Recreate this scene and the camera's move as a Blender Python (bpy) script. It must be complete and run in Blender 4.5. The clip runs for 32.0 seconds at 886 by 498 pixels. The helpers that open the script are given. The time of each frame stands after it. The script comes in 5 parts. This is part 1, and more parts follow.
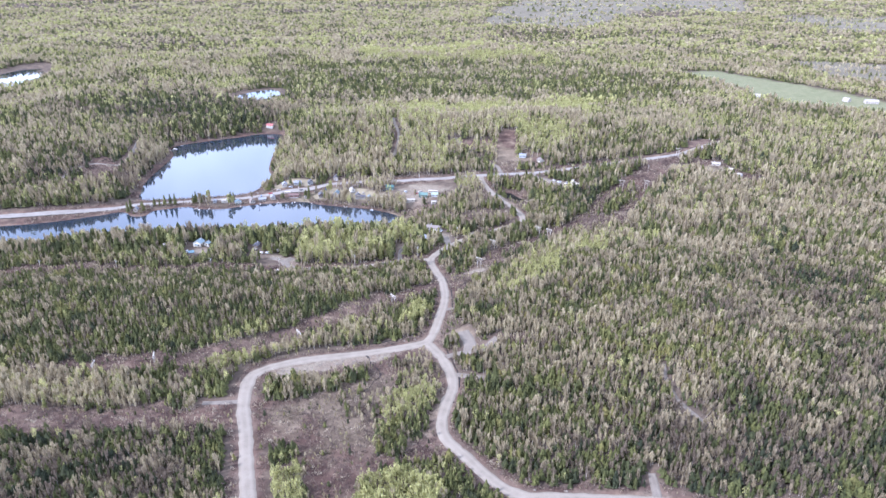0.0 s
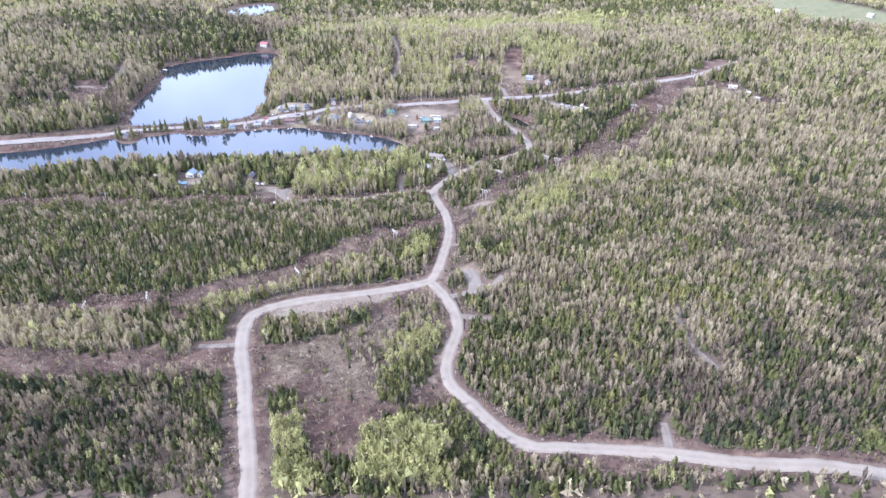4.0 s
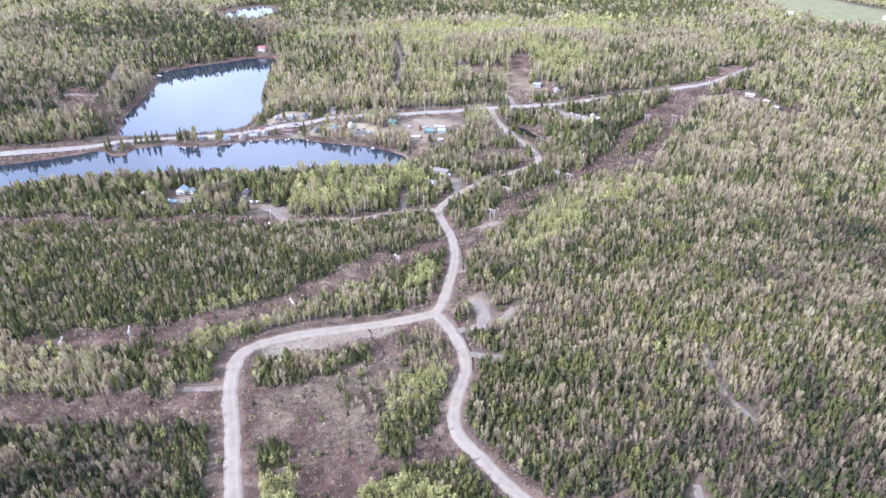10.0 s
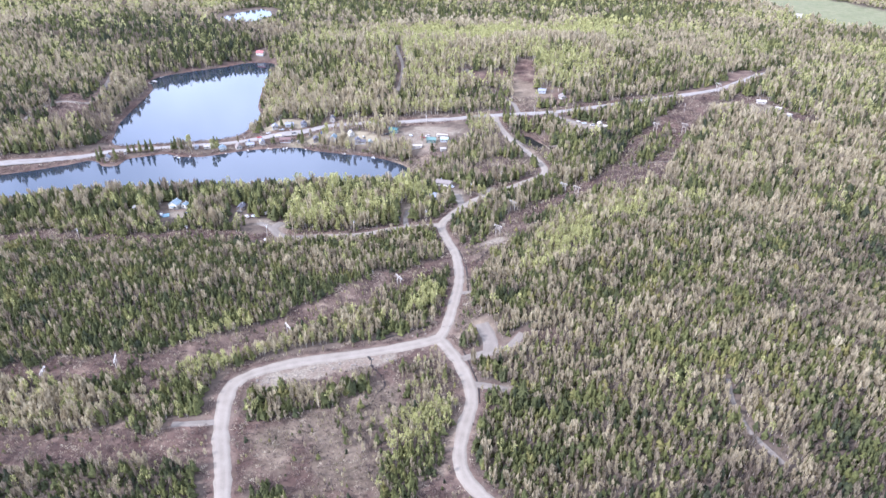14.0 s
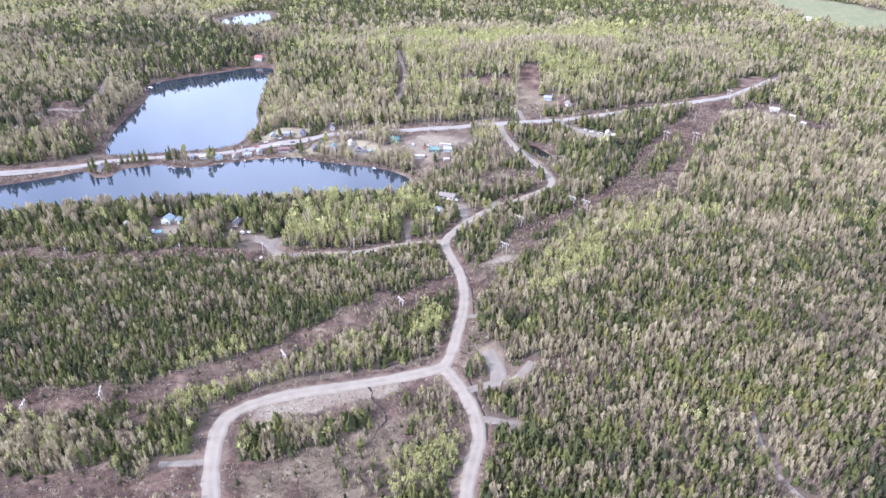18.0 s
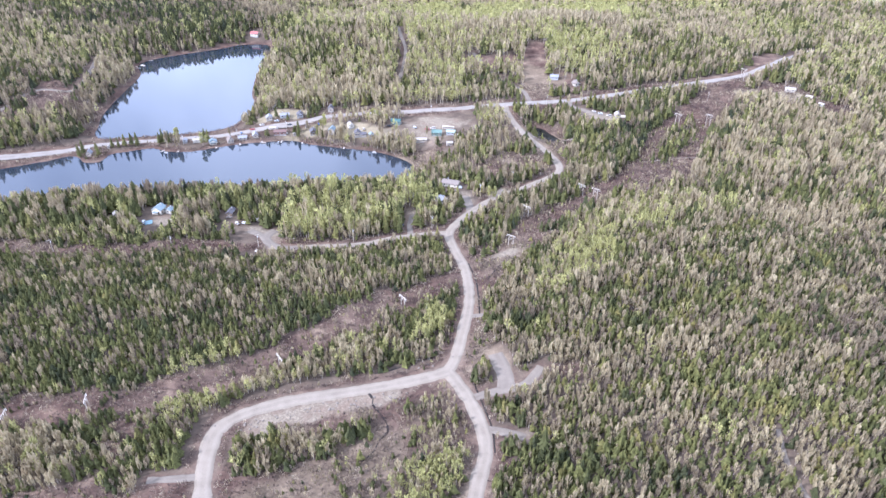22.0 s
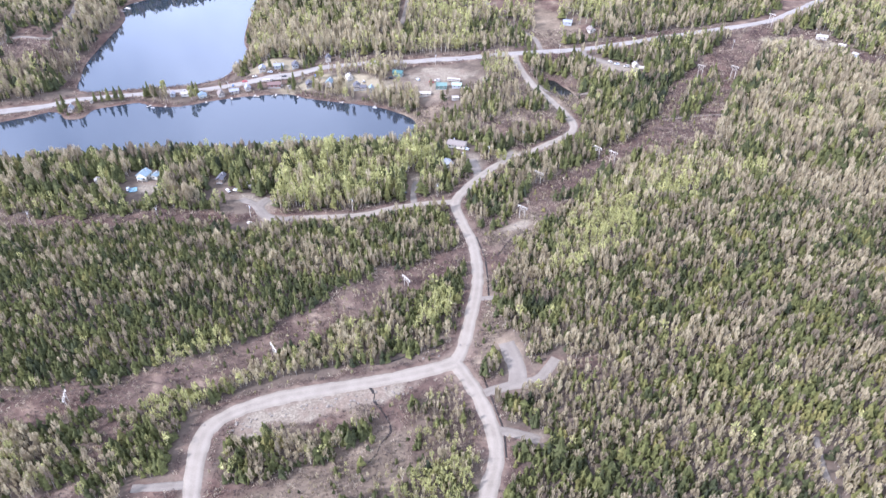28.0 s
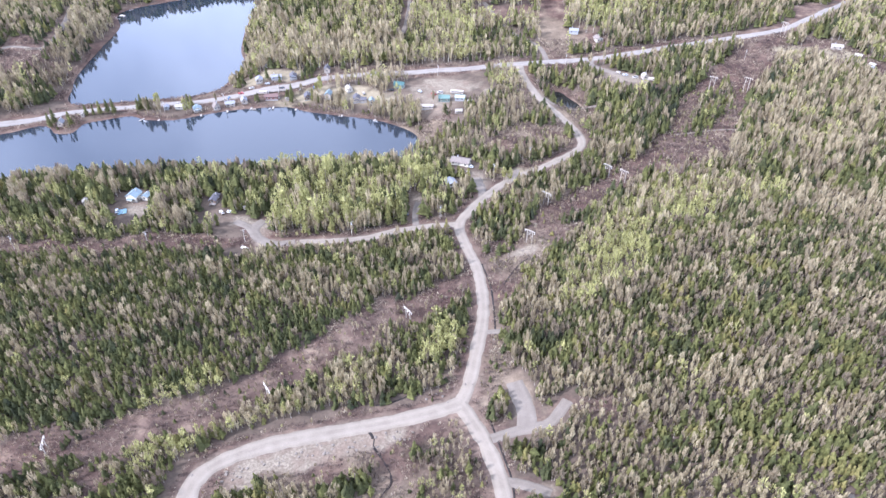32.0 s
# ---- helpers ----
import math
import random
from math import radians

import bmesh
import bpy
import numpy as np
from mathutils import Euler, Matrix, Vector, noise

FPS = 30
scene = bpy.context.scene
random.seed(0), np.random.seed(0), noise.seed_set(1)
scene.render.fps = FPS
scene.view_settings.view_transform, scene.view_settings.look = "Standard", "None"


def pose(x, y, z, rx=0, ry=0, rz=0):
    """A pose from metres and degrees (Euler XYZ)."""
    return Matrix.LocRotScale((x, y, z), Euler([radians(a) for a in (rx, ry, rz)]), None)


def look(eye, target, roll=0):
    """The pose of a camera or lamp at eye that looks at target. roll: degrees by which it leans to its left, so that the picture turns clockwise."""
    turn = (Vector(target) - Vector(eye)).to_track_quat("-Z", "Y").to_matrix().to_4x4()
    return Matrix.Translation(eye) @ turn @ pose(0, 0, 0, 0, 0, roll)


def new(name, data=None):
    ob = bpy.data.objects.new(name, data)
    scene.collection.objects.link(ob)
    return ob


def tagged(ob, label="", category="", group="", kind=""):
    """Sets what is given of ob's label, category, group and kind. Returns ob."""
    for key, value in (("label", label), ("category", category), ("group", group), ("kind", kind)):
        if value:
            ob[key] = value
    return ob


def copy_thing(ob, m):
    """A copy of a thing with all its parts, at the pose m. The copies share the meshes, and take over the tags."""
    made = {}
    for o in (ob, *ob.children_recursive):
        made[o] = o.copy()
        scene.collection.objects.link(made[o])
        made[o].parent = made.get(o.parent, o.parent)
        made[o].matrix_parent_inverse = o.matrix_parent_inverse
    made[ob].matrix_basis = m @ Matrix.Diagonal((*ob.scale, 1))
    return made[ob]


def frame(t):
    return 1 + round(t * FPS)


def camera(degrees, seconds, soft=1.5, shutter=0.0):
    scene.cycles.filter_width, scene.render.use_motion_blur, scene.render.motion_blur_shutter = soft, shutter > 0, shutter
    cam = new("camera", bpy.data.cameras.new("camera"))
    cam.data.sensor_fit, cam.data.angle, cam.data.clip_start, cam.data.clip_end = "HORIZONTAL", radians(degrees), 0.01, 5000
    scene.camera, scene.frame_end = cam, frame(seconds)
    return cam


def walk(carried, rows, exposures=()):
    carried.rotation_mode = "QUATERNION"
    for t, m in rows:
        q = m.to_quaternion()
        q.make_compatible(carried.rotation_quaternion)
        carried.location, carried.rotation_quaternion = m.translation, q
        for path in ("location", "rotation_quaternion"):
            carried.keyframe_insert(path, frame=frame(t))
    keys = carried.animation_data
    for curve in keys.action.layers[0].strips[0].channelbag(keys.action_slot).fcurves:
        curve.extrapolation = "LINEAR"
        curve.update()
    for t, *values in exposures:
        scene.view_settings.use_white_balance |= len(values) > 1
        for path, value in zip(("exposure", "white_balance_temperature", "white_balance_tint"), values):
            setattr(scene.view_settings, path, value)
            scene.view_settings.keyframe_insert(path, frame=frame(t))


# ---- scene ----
# Metres, z up from the lakes' surface. The drone flies ahead (+y) at an even pace and tilts its view down in two steps.
cam = camera(66.54, 32.0, soft=1.5)
# seconds, eye x y z, yaw, pitch, roll (lean to its left)
PATH = [
    (0, 0.00, 0.00, 248.43, 0.00, -22.96, 0.39),
    (1, -0.48, 6.07, 248.48, 0.03, -24.84, 0.37),
    (2, -0.95, 12.14, 248.55, 0.06, -26.87, 0.36),
    (3, -1.43, 18.21, 248.60, 0.06, -28.90, 0.35),
    (3.5, -1.66, 21.24, 248.64, 0.06, -29.71, 0.36),
    (5.5, -2.63, 33.38, 248.75, 0.10, -29.84, 0.40),
    (6.5, -3.11, 39.47, 248.82, 0.13, -29.88, 0.40),
    (8, -3.84, 48.57, 248.92, 0.16, -29.89, 0.38),
    (9.5, -4.58, 57.68, 249.04, 0.22, -29.91, 0.35),
    (11, -5.32, 66.81, 249.16, 0.25, -29.93, 0.30),
    (12.5, -6.06, 75.92, 249.28, 0.29, -29.94, 0.27),
    (14, -6.81, 85.03, 249.42, 0.31, -29.93, 0.27),
    (14.5, -7.07, 88.08, 249.46, 0.32, -29.95, 0.26),
    (16.5, -8.09, 100.24, 249.65, 0.38, -29.94, 0.22),
    (18, -8.84, 109.37, 249.80, 0.44, -29.92, 0.19),
    (19, -9.35, 115.47, 249.90, 0.47, -29.96, 0.17),
    (19.5, -9.58, 118.51, 249.95, 0.49, -30.07, 0.16),
    (20, -9.83, 121.55, 250.00, 0.49, -30.25, 0.15),
    (20.5, -10.05, 124.60, 250.04, 0.51, -30.57, 0.15),
    (21, -10.27, 127.65, 250.09, 0.52, -31.10, 0.14),
    (22, -10.70, 133.76, 250.19, 0.54, -32.17, 0.12),
    (23, -11.12, 139.87, 250.29, 0.59, -33.22, 0.09),
    (24, -11.51, 145.98, 250.38, 0.66, -34.27, 0.06),
    (25, -11.88, 152.10, 250.47, 0.72, -35.34, 0.04),
    (25.5, -12.08, 155.16, 250.52, 0.74, -35.89, 0.03),
    (27.5, -12.80, 167.41, 250.72, 0.82, -37.33, 0.01),
    (29, -13.35, 176.60, 250.86, 0.87, -37.41, -0.02),
    (30.5, -13.90, 185.81, 251.00, 0.93, -37.44, -0.06),
    (32, -14.44, 195.00, 251.16, 1.00, -37.41, -0.11),
]
walk(cam, [(t, Matrix.Translation((x, y, z)) @ pose(0, 0, 0, 0, 0, yaw) @ pose(0, 0, 0, 90 + pitch) @ pose(0, 0, 0, 0, 0, roll)) for t, x, y, z, yaw, pitch, roll in PATH], [(0, 1.30, 4830, 20), (3, 1.38, 4860, 20), (8, 1.42, 4900, 20), (20, 1.42, 4930, 20), (32, 1.48, 4980, 20)])

# ---- world, sun ----
SUN_EL, SUN_AZ = 40.0, 246.0  # degrees above the horizon; azimuth clockwise from +y
world = bpy.data.worlds.new("sky")
scene.world = world
world.use_nodes = True
wn = world.node_tree
sky = wn.nodes.new("ShaderNodeTexSky")
sky.sky_type, sky.sun_disc = "NISHITA", False
sky.sun_elevation, sky.sun_rotation = radians(SUN_EL), radians(SUN_AZ)
sky.air_density, sky.dust_density, sky.ozone_density = 1.0, 2.5, 1.0
sky_turn = wn.nodes.new("ShaderNodeTexCoord")
cloud = wn.nodes.new("ShaderNodeTexNoise")
cloud.inputs["Scale"].default_value, cloud.inputs["Detail"].default_value, cloud.inputs["Roughness"].default_value = 2.2, 5.0, 0.55
wn.links.new(sky_turn.outputs["Generated"], cloud.inputs["Vector"])
veil = wn.nodes.new("ShaderNodeMapRange")
for socket, value in zip(veil.inputs, (0, 0.38, 0.62, 0.48, 0.98)):
    socket.default_value = value
wn.links.new(cloud.outputs["Fac"], veil.inputs[0])
thin = wn.nodes.new("ShaderNodeMix")
thin.data_type = "RGBA"
wn.links.new(veil.outputs[0], thin.inputs["Factor"])
wn.links.new(sky.outputs[0], thin.inputs["A"])
thin.inputs["B"].default_value = (13.0, 13.1, 13.5, 1)
wn.links.new(thin.outputs["Result"], wn.nodes["Background"].inputs[0])
wn.nodes["Background"].inputs[1].default_value = 0.115
sun = new("sun", bpy.data.lights.new("sun", "SUN"))
sun.data.energy, sun.data.angle, sun.data.color = 4.1, radians(4.0), (1.0, 0.90, 0.78)
az, el = radians(SUN_AZ), radians(SUN_EL)
sun.matrix_world = look((0, 0, 500), (-math.sin(az) * math.cos(el), -math.cos(az) * math.cos(el), 500 - math.sin(el)))


# ---- materials ----
def mat(name, rough=0.9, spec=0.2, metal=0.0):
    m = bpy.data.materials.new(name)
    m.use_nodes = True
    b = m.node_tree.nodes["Principled BSDF"]
    b.inputs["Roughness"].default_value, b.inputs["Metallic"].default_value = rough, metal
    b.inputs["Specular IOR Level"].default_value = spec
    return m, m.node_tree, b


def noise_node(nt, scale, detail=3.0, rough=0.6, coord="Object"):
    tc = nt.nodes.new("ShaderNodeTexCoord")
    n = nt.nodes.new("ShaderNodeTexNoise")
    n.inputs["Scale"].default_value, n.inputs["Detail"].default_value, n.inputs["Roughness"].default_value = scale, detail, rough
    nt.links.new(tc.outputs[coord], n.inputs["Vector"])
    return n.outputs["Fac"]


def ramp(nt, fac, *stops):
    r = nt.nodes.new("ShaderNodeValToRGB")
    while len(r.color_ramp.elements) < len(stops):
        r.color_ramp.elements.new(0.5)
    for e, (p, c) in zip(r.color_ramp.elements, stops):
        e.position, e.color = p, (*c, 1)
    nt.links.new(fac, r.inputs[0])
    return r.outputs[0]


def mix(nt, fac, a, b, mode="MIX"):
    n = nt.nodes.new("ShaderNodeMix")
    n.data_type, n.blend_type = "RGBA", mode
    for sock, v in ((n.inputs["Factor"], fac), (n.inputs["A"], a), (n.inputs["B"], b)):
        if isinstance(v, (int, float)):
            sock.default_value = v
        elif isinstance(v, tuple):
            sock.default_value = (*v, 1)
        else:
            nt.links.new(v, sock)
    return n.outputs["Result"]


def attr(nt, name):
    a = nt.nodes.new("ShaderNodeAttribute")
    a.attribute_name = name
    return a.outputs["Fac"]


def maths(nt, op, a, b=0.0, clamp=False):
    n = nt.nodes.new("ShaderNodeMath")
    n.operation, n.use_clamp = op, clamp
    for sock, v in zip(n.inputs, (a, b)):
        if isinstance(v, (int, float)):
            sock.default_value = v
        else:
            nt.links.new(v, sock)
    return n.outputs[0]


def bump(nt, b, height, strength, dist):
    n = nt.nodes.new("ShaderNodeBump")
    n.inputs["Strength"].default_value, n.inputs["Distance"].default_value = strength, dist
    nt.links.new(height, n.inputs["Height"])
    nt.links.new(n.outputs[0], b.inputs["Normal"])


def plain(name, colour, rough=0.7, vary=0.12, scale=1.5, spec=0.3, metal=0.0):
    m, nt, b = mat(name, rough, spec, metal)
    dark = tuple(c * (1 - vary) for c in colour)
    light = tuple(min(1, c * (1 + vary)) for c in colour)
    nt.links.new(ramp(nt, noise_node(nt, scale, 4), (0.3, dark), (0.7, light)), b.inputs["Base Color"])
    return m


def foliage(name, stops, clump=0.25, sheen=0.4):
    """Leaf or twig colour: by tree, with a finer change inside the crown. sheen: the share of light let through."""
    m, nt, b = mat(name, 0.85, 0.15)
    by_tree = ramp(nt, attr(nt, "tint"), *stops)
    fine = ramp(nt, noise_node(nt, 0.9, 2), (0.3, (1 - clump,) * 3), (0.7, (1 + clump,) * 3))
    colour = mix(nt, 1.0, by_tree, fine, "MULTIPLY")
    nt.links.new(colour, b.inputs["Base Color"])
    thin_leaf, both = nt.nodes.new("ShaderNodeBsdfTranslucent"), nt.nodes.new("ShaderNodeMixShader")
    nt.links.new(colour, thin_leaf.inputs["Color"])
    both.inputs[0].default_value = sheen
    nt.links.new(b.outputs[0], both.inputs[1])
    nt.links.new(thin_leaf.outputs[0], both.inputs[2])
    nt.links.new(both.outputs[0], nt.nodes["Material Output"].inputs["Surface"])
    return m


M_SPRUCE = foliage("spruce_needles", [(0.0, (0.036, 0.041, 0.023)), (0.35, (0.073, 0.077, 0.029)), (0.7, (0.118, 0.118, 0.039)), (1.0, (0.174, 0.152, 0.053))], 0.4, 0.42)
M_TWIG = foliage("bare_twigs", [(0.0, (0.135, 0.104, 0.074)), (0.3, (0.205, 0.166, 0.105)), (0.6, (0.278, 0.228, 0.138)), (1.0, (0.360, 0.305, 0.186))], 0.35)
M_LEAF = foliage("young_leaves", [(0.0, (0.198, 0.190, 0.075)), (0.5, (0.280, 0.266, 0.100)), (1.0, (0.375, 0.350, 0.143))], 0.35)
M_BARK = plain("pale_bark", (0.30, 0.265, 0.215), 0.9, 0.3, 2.0)
M_DARKBARK = plain("dark_bark", (0.12, 0.09, 0.07), 0.9, 0.3, 2.0)
M_BRUSH = foliage("dead_brush", [(0.0, (0.058, 0.043, 0.040)), (0.5, (0.150, 0.112, 0.088)), (0.85, (0.255, 0.205, 0.148)), (1.0, (0.350, 0.300, 0.210))])


def ground_material():
    m, nt, b = mat("ground", 0.95, 0.02)
    big, mid, fine = noise_node(nt, 0.016, 4), noise_node(nt, 0.09, 4, 0.65), noise_node(nt, 0.85, 5, 0.7)
    # leaf litter, its colour darkened so gaps between trees read as shade
    floor = ramp(nt, mid, (0.25, (0.044, 0.035, 0.027)), (0.5, (0.076, 0.058, 0.043)), (0.75, (0.108, 0.083, 0.060)))
    brown = ramp(nt, mid, (0.25, (0.042, 0.029, 0.025)), (0.45, (0.068, 0.048, 0.040)), (0.6, (0.106, 0.077, 0.061)), (0.75, (0.175, 0.140, 0.104)))
    red = ramp(nt, big, (0.35, (0.82, 0.72, 0.68)), (0.65, (1.1, 1.08, 1.0)))
    brown = mix(nt, 1.0, brown, red, "MULTIPLY")
    gravel = ramp(nt, fine, (0.3, (0.112, 0.090, 0.064)), (0.7, (0.178, 0.149, 0.110)))
    gravel = mix(nt, maths(nt, "MULTIPLY", ramp(nt, mid, (0.45, (0, 0, 0)), (0.62, (1, 1, 1))), 0.6), gravel, brown)
    grass = ramp(nt, mid, (0.3, (0.130, 0.108, 0.068)), (0.7, (0.210, 0.176, 0.116)))
    field = ramp(nt, mid, (0.3, (0.098, 0.102, 0.052)), (0.7, (0.140, 0.130, 0.074)))
    bog = ramp(nt, big, (0.3, (0.092, 0.080, 0.056)), (0.7, (0.130, 0.112, 0.080)))
    c = mix(nt, attr(nt, "clear"), floor, brown)
    for name, layer in (("grass", grass), ("field", field), ("bog", bog), ("gravel", gravel)):
        c = mix(nt, attr(nt, name), c, layer)
    grain = ramp(nt, fine, (0.25, (0.72,) * 3), (0.75, (1.25,) * 3))
    nt.links.new(mix(nt, 1.0, c, grain, "MULTIPLY"), b.inputs["Base Color"])
    bump(nt, b, fine, 0.7, 0.22)
    return m


def road_material(name, low, high, track):
    m, nt, b = mat(name, 0.95, 0.15)
    fine, mid = noise_node(nt, 2.2, 5, 0.7), noise_node(nt, 0.15, 4)
    c = ramp(nt, mid, (0.3, low), (0.7, high))
    lane = maths(nt, "SINE", maths(nt, "ADD", maths(nt, "MULTIPLY", maths(nt, "ABSOLUTE", attr(nt, "across")), 6.3), -1.2))
    c = mix(nt, maths(nt, "MULTIPLY", maths(nt, "ADD", lane, 0.2, True), 0.28), c, track)
    grain = ramp(nt, fine, (0.3, (0.86,) * 3), (0.7, (1.1,) * 3))
    nt.links.new(mix(nt, 1.0, c, grain, "MULTIPLY"), b.inputs["Base Color"])
    bump(nt, b, fine, 0.4, 0.08)
    return m


M_GROUND = ground_material()
M_GRAVEL = road_material("gravel_road", (0.132, 0.109, 0.082), (0.176, 0.148, 0.113), (0.202, 0.172, 0.134))
M_ROAD = road_material("worn_road", (0.140, 0.122, 0.102), (0.180, 0.160, 0.136), (0.200, 0.178, 0.153))
M_TRACK = road_material("earth_track", (0.100, 0.083, 0.064), (0.142, 0.119, 0.094), (0.150, 0.126, 0.100))


def water_material():
    m, nt, b = mat("lake_water", 0.04, 0.6)
    b.inputs["Base Color"].default_value = (0.014, 0.018, 0.024, 1)
    b.inputs["IOR"].default_value = 1.36
    bump(nt, b, noise_node(nt, 0.5, 3), 0.05, 0.05)
    return m


M_WATER = water_material()
# near-black, low-gloss water: the dark mirrored trees are put into its colour
M_DARKPOND = plain("dark_pond_water", (0.012, 0.012, 0.011), 0.12, 0.3, 0.4, 0.1)

# ---- the plan ----
ROAD_NEAR = [(-10.4, 391.3), (-1.3, 373.1), (5.2, 353.6), (6.5, 338), (2.6, 322.4), (0, 304.2), (2.6, 291.2), (11.7, 278.2), (20.8, 265.2), (29.9, 254.8), (40.3, 248.3), (54.6, 247), (87.1, 243.1), (127.4, 234), (182, 228.8), (260, 218.4)]
ROAD_LOOP = [(-10.4, 391.3), (-20.8, 387.4), (-39, 382.2), (-66.3, 375.7), (-89.7, 369.2), (-106.6, 361.4), (-115.7, 352.3), (-117, 340.6), (-113.1, 318.5), (-105.3, 295.1), (-98.8, 271.7), (-92.3, 250.9), (-85.8, 227.5), (-78, 182), (-72.8, 130), (-70, 60), (-75, -20), (-90, -160)]
ROAD_MID = [(-10.4, 391.3), (-6.5, 401.7), (-2.6, 421.2), (1.3, 444.6), (1.3, 468), (-1.3, 488.8), (-6.5, 508.3), (-10.4, 527.8), (-3.9, 543.4), (7.8, 562.9), (22.1, 581.1), (48.1, 600.6), (67.6, 617.5), (79.3, 634.4), (78, 655.2), (67.6, 687.7), (55.9, 717.6), (46.8, 756.6), (44.2, 778.7)]
ROAD_BRANCH = [(-9.1, 529.1), (-28.6, 527.8), (-48.1, 522.6), (-65, 514.8), (-84.5, 510.9), (-104, 509.6)]
HIGHWAY = [(-676, 611), (-520, 640), (-429, 661), (-369.2, 682), (-326.3, 704), (-280.8, 716), (-236.6, 722.5), (-198.9, 734), (-162.5, 744.5), (-135.2, 753.5), (-96.2, 763.1), (-46.8, 770.9), (0, 776.1), (45.5, 781.3), (91, 787.8), (130, 796.9), (185.9, 812.5), (244.4, 822.9), (288.6, 833.3), (323.7, 852.8), (365.3, 887.9), (419.9, 938.6), (513.5, 978.9), (604.5, 977.6), (806, 949)]
LAKE_SOUTH = [(-546, 552.5), (-429, 574.6), (-373.1, 572), (-335.4, 583.7), (-301.6, 598), (-266.5, 608.4), (-205.4, 614.9), (-141.7, 616.2), (-98.8, 624), (-59.8, 630.5), (-42.9, 646.1), (-41.6, 663), (-46.8, 674.7), (-61.1, 686.4), (-80.6, 696.8), (-109.2, 703.3), (-139.1, 711.1), (-154.7, 718.9), (-183.3, 716.3), (-205.4, 711.1), (-226.2, 702), (-243.1, 694.2), (-266.5, 694.2), (-280.8, 702), (-301.6, 692.9), (-314.6, 686.4), (-315.9, 670.8), (-328.9, 669.5), (-335.4, 677.3), (-348.4, 682.5), (-373.1, 665.6), (-429, 642.2), (-559, 613.6), (-676, 591.5)]
LAKE_NORTH = [(-340.6, 722.8), (-353.6, 754), (-362.7, 786.5), (-369.2, 856.7), (-373.1, 907.4), (-391.3, 949), (-382.2, 972.4), (-353.6, 994.5), (-314.6, 1019.2), (-288.6, 1040), (-254.8, 1040), (-241.8, 1001), (-241.8, 962), (-236.6, 904.8), (-226.2, 845), (-213.2, 808.6), (-218.4, 774.8), (-222.3, 754), (-241.8, 739.7), (-267.8, 733.2), (-299, 726.7)]
PIT_POND = [(70, 739), (77, 740), (83, 728), (90, 714), (86, 707), (79, 708), (72, 720)]
FAR_POND = [(-390, 1267.5), (-340.6, 1241.5), (-312, 1300), (-340.6, 1352), (-377, 1313)]
FAR_LAKE = [(-936, 1300), (-868.4, 1410.5), (-897, 1534), (-968.5, 1651), (-988, 1534), (-955.5, 1430)]
LINE_CUT = [(-416, 335.4), (-286, 345.8), (-215.8, 354.9), (-176.8, 361.4), (-143, 374.4), (-118.3, 386.1), (-94.9, 400.4), (-70.2, 422.5), (-41.6, 444.6), (-10.4, 470.6), (6.5, 482.3), (27.3, 500.5), (45.5, 530.4), (66.3, 553.8), (91, 581.1), (126.1, 613.6), (178.1, 678.6), (227.5, 744.9), (288.6, 819), (351, 897)]
POLE_CUT = [(-429, 488.8), (-292.5, 496.6), (-240.5, 499.2), (-192.4, 505.7), (-153.4, 508.3), (-119.6, 510.9), (-78, 513.5)]
GREEN_FIELD = [(520, 1614.6), (665.6, 1684.8), (739.7, 1465.1), (832, 1248), (910, 1105), (751.4, 1133.6), (703.3, 1177.8), (622.7, 1215.5), (587.6, 1357.2)]
BROWN_FIELD = [(881.4, 1827.8), (1015.3, 1857.7), (1170, 1677), (1118, 1472.9), (947.7, 1472.9), (859.3, 1560)]
BOGS = [[(120, 2823), (248, 3779), (402, 4525), (700, 6200), (2600, 6200), (2029, 4753), (1730, 3958), (999, 3680), (698, 2988), (461, 2583)], [(1563, 3441), (2179, 3534), (2500, 3400), (1900, 2650), (1663, 2670), (1419, 2677)], [(134, 2039), (210, 2297), (291, 2282), (256, 2063)]]
HILLS = [(175.5, 364, 23.1, 97.5, 91), (156, 266.5, 8.5, 78, 78), (60, 429, 6.5, 52, 65), (155, 490, 14, 85, 52), (285, 680, 6, 60, 60), (-210, 434, 13, 110, 42), (-91, 448.5, 3.9, 65, 39), (-65, 402, -2.6, 62, 36), (-105, 936, 29, 140, 88), (156, 988, 20, 195, 117), (390, 832, 16, 156, 117), (299, 559, 10.4, 130, 78), (-546, 832, 10.4, 156, 156), (-325, 546, 7.8, 117, 45.5), (-112, 578, 5, 90, 26)]


def smooth(points, step=2.0, closed=False):
    """A Catmull-Rom curve through the points, as an array of evenly spaced places."""
    p = np.array(points, float)
    p = np.vstack([p[-1:], p, p[:2]]) if closed else np.vstack([2 * p[0] - p[1], p, 2 * p[-1] - p[-2]])
    out = []
    for a, b, c, d in zip(p, p[1:], p[2:], p[3:]):
        n = max(2, int(np.linalg.norm(c - b) / step))
        u = np.linspace(0, 1, n, endpoint=False)[:, None]
        out.append(0.5 * (2 * b + (c - a) * u + (2 * a - 5 * b + 4 * c - d) * u**2 + (3 * b - a - 3 * c + d) * u**3))
    return np.vstack(out + ([] if closed else [p[-2:-1]]))


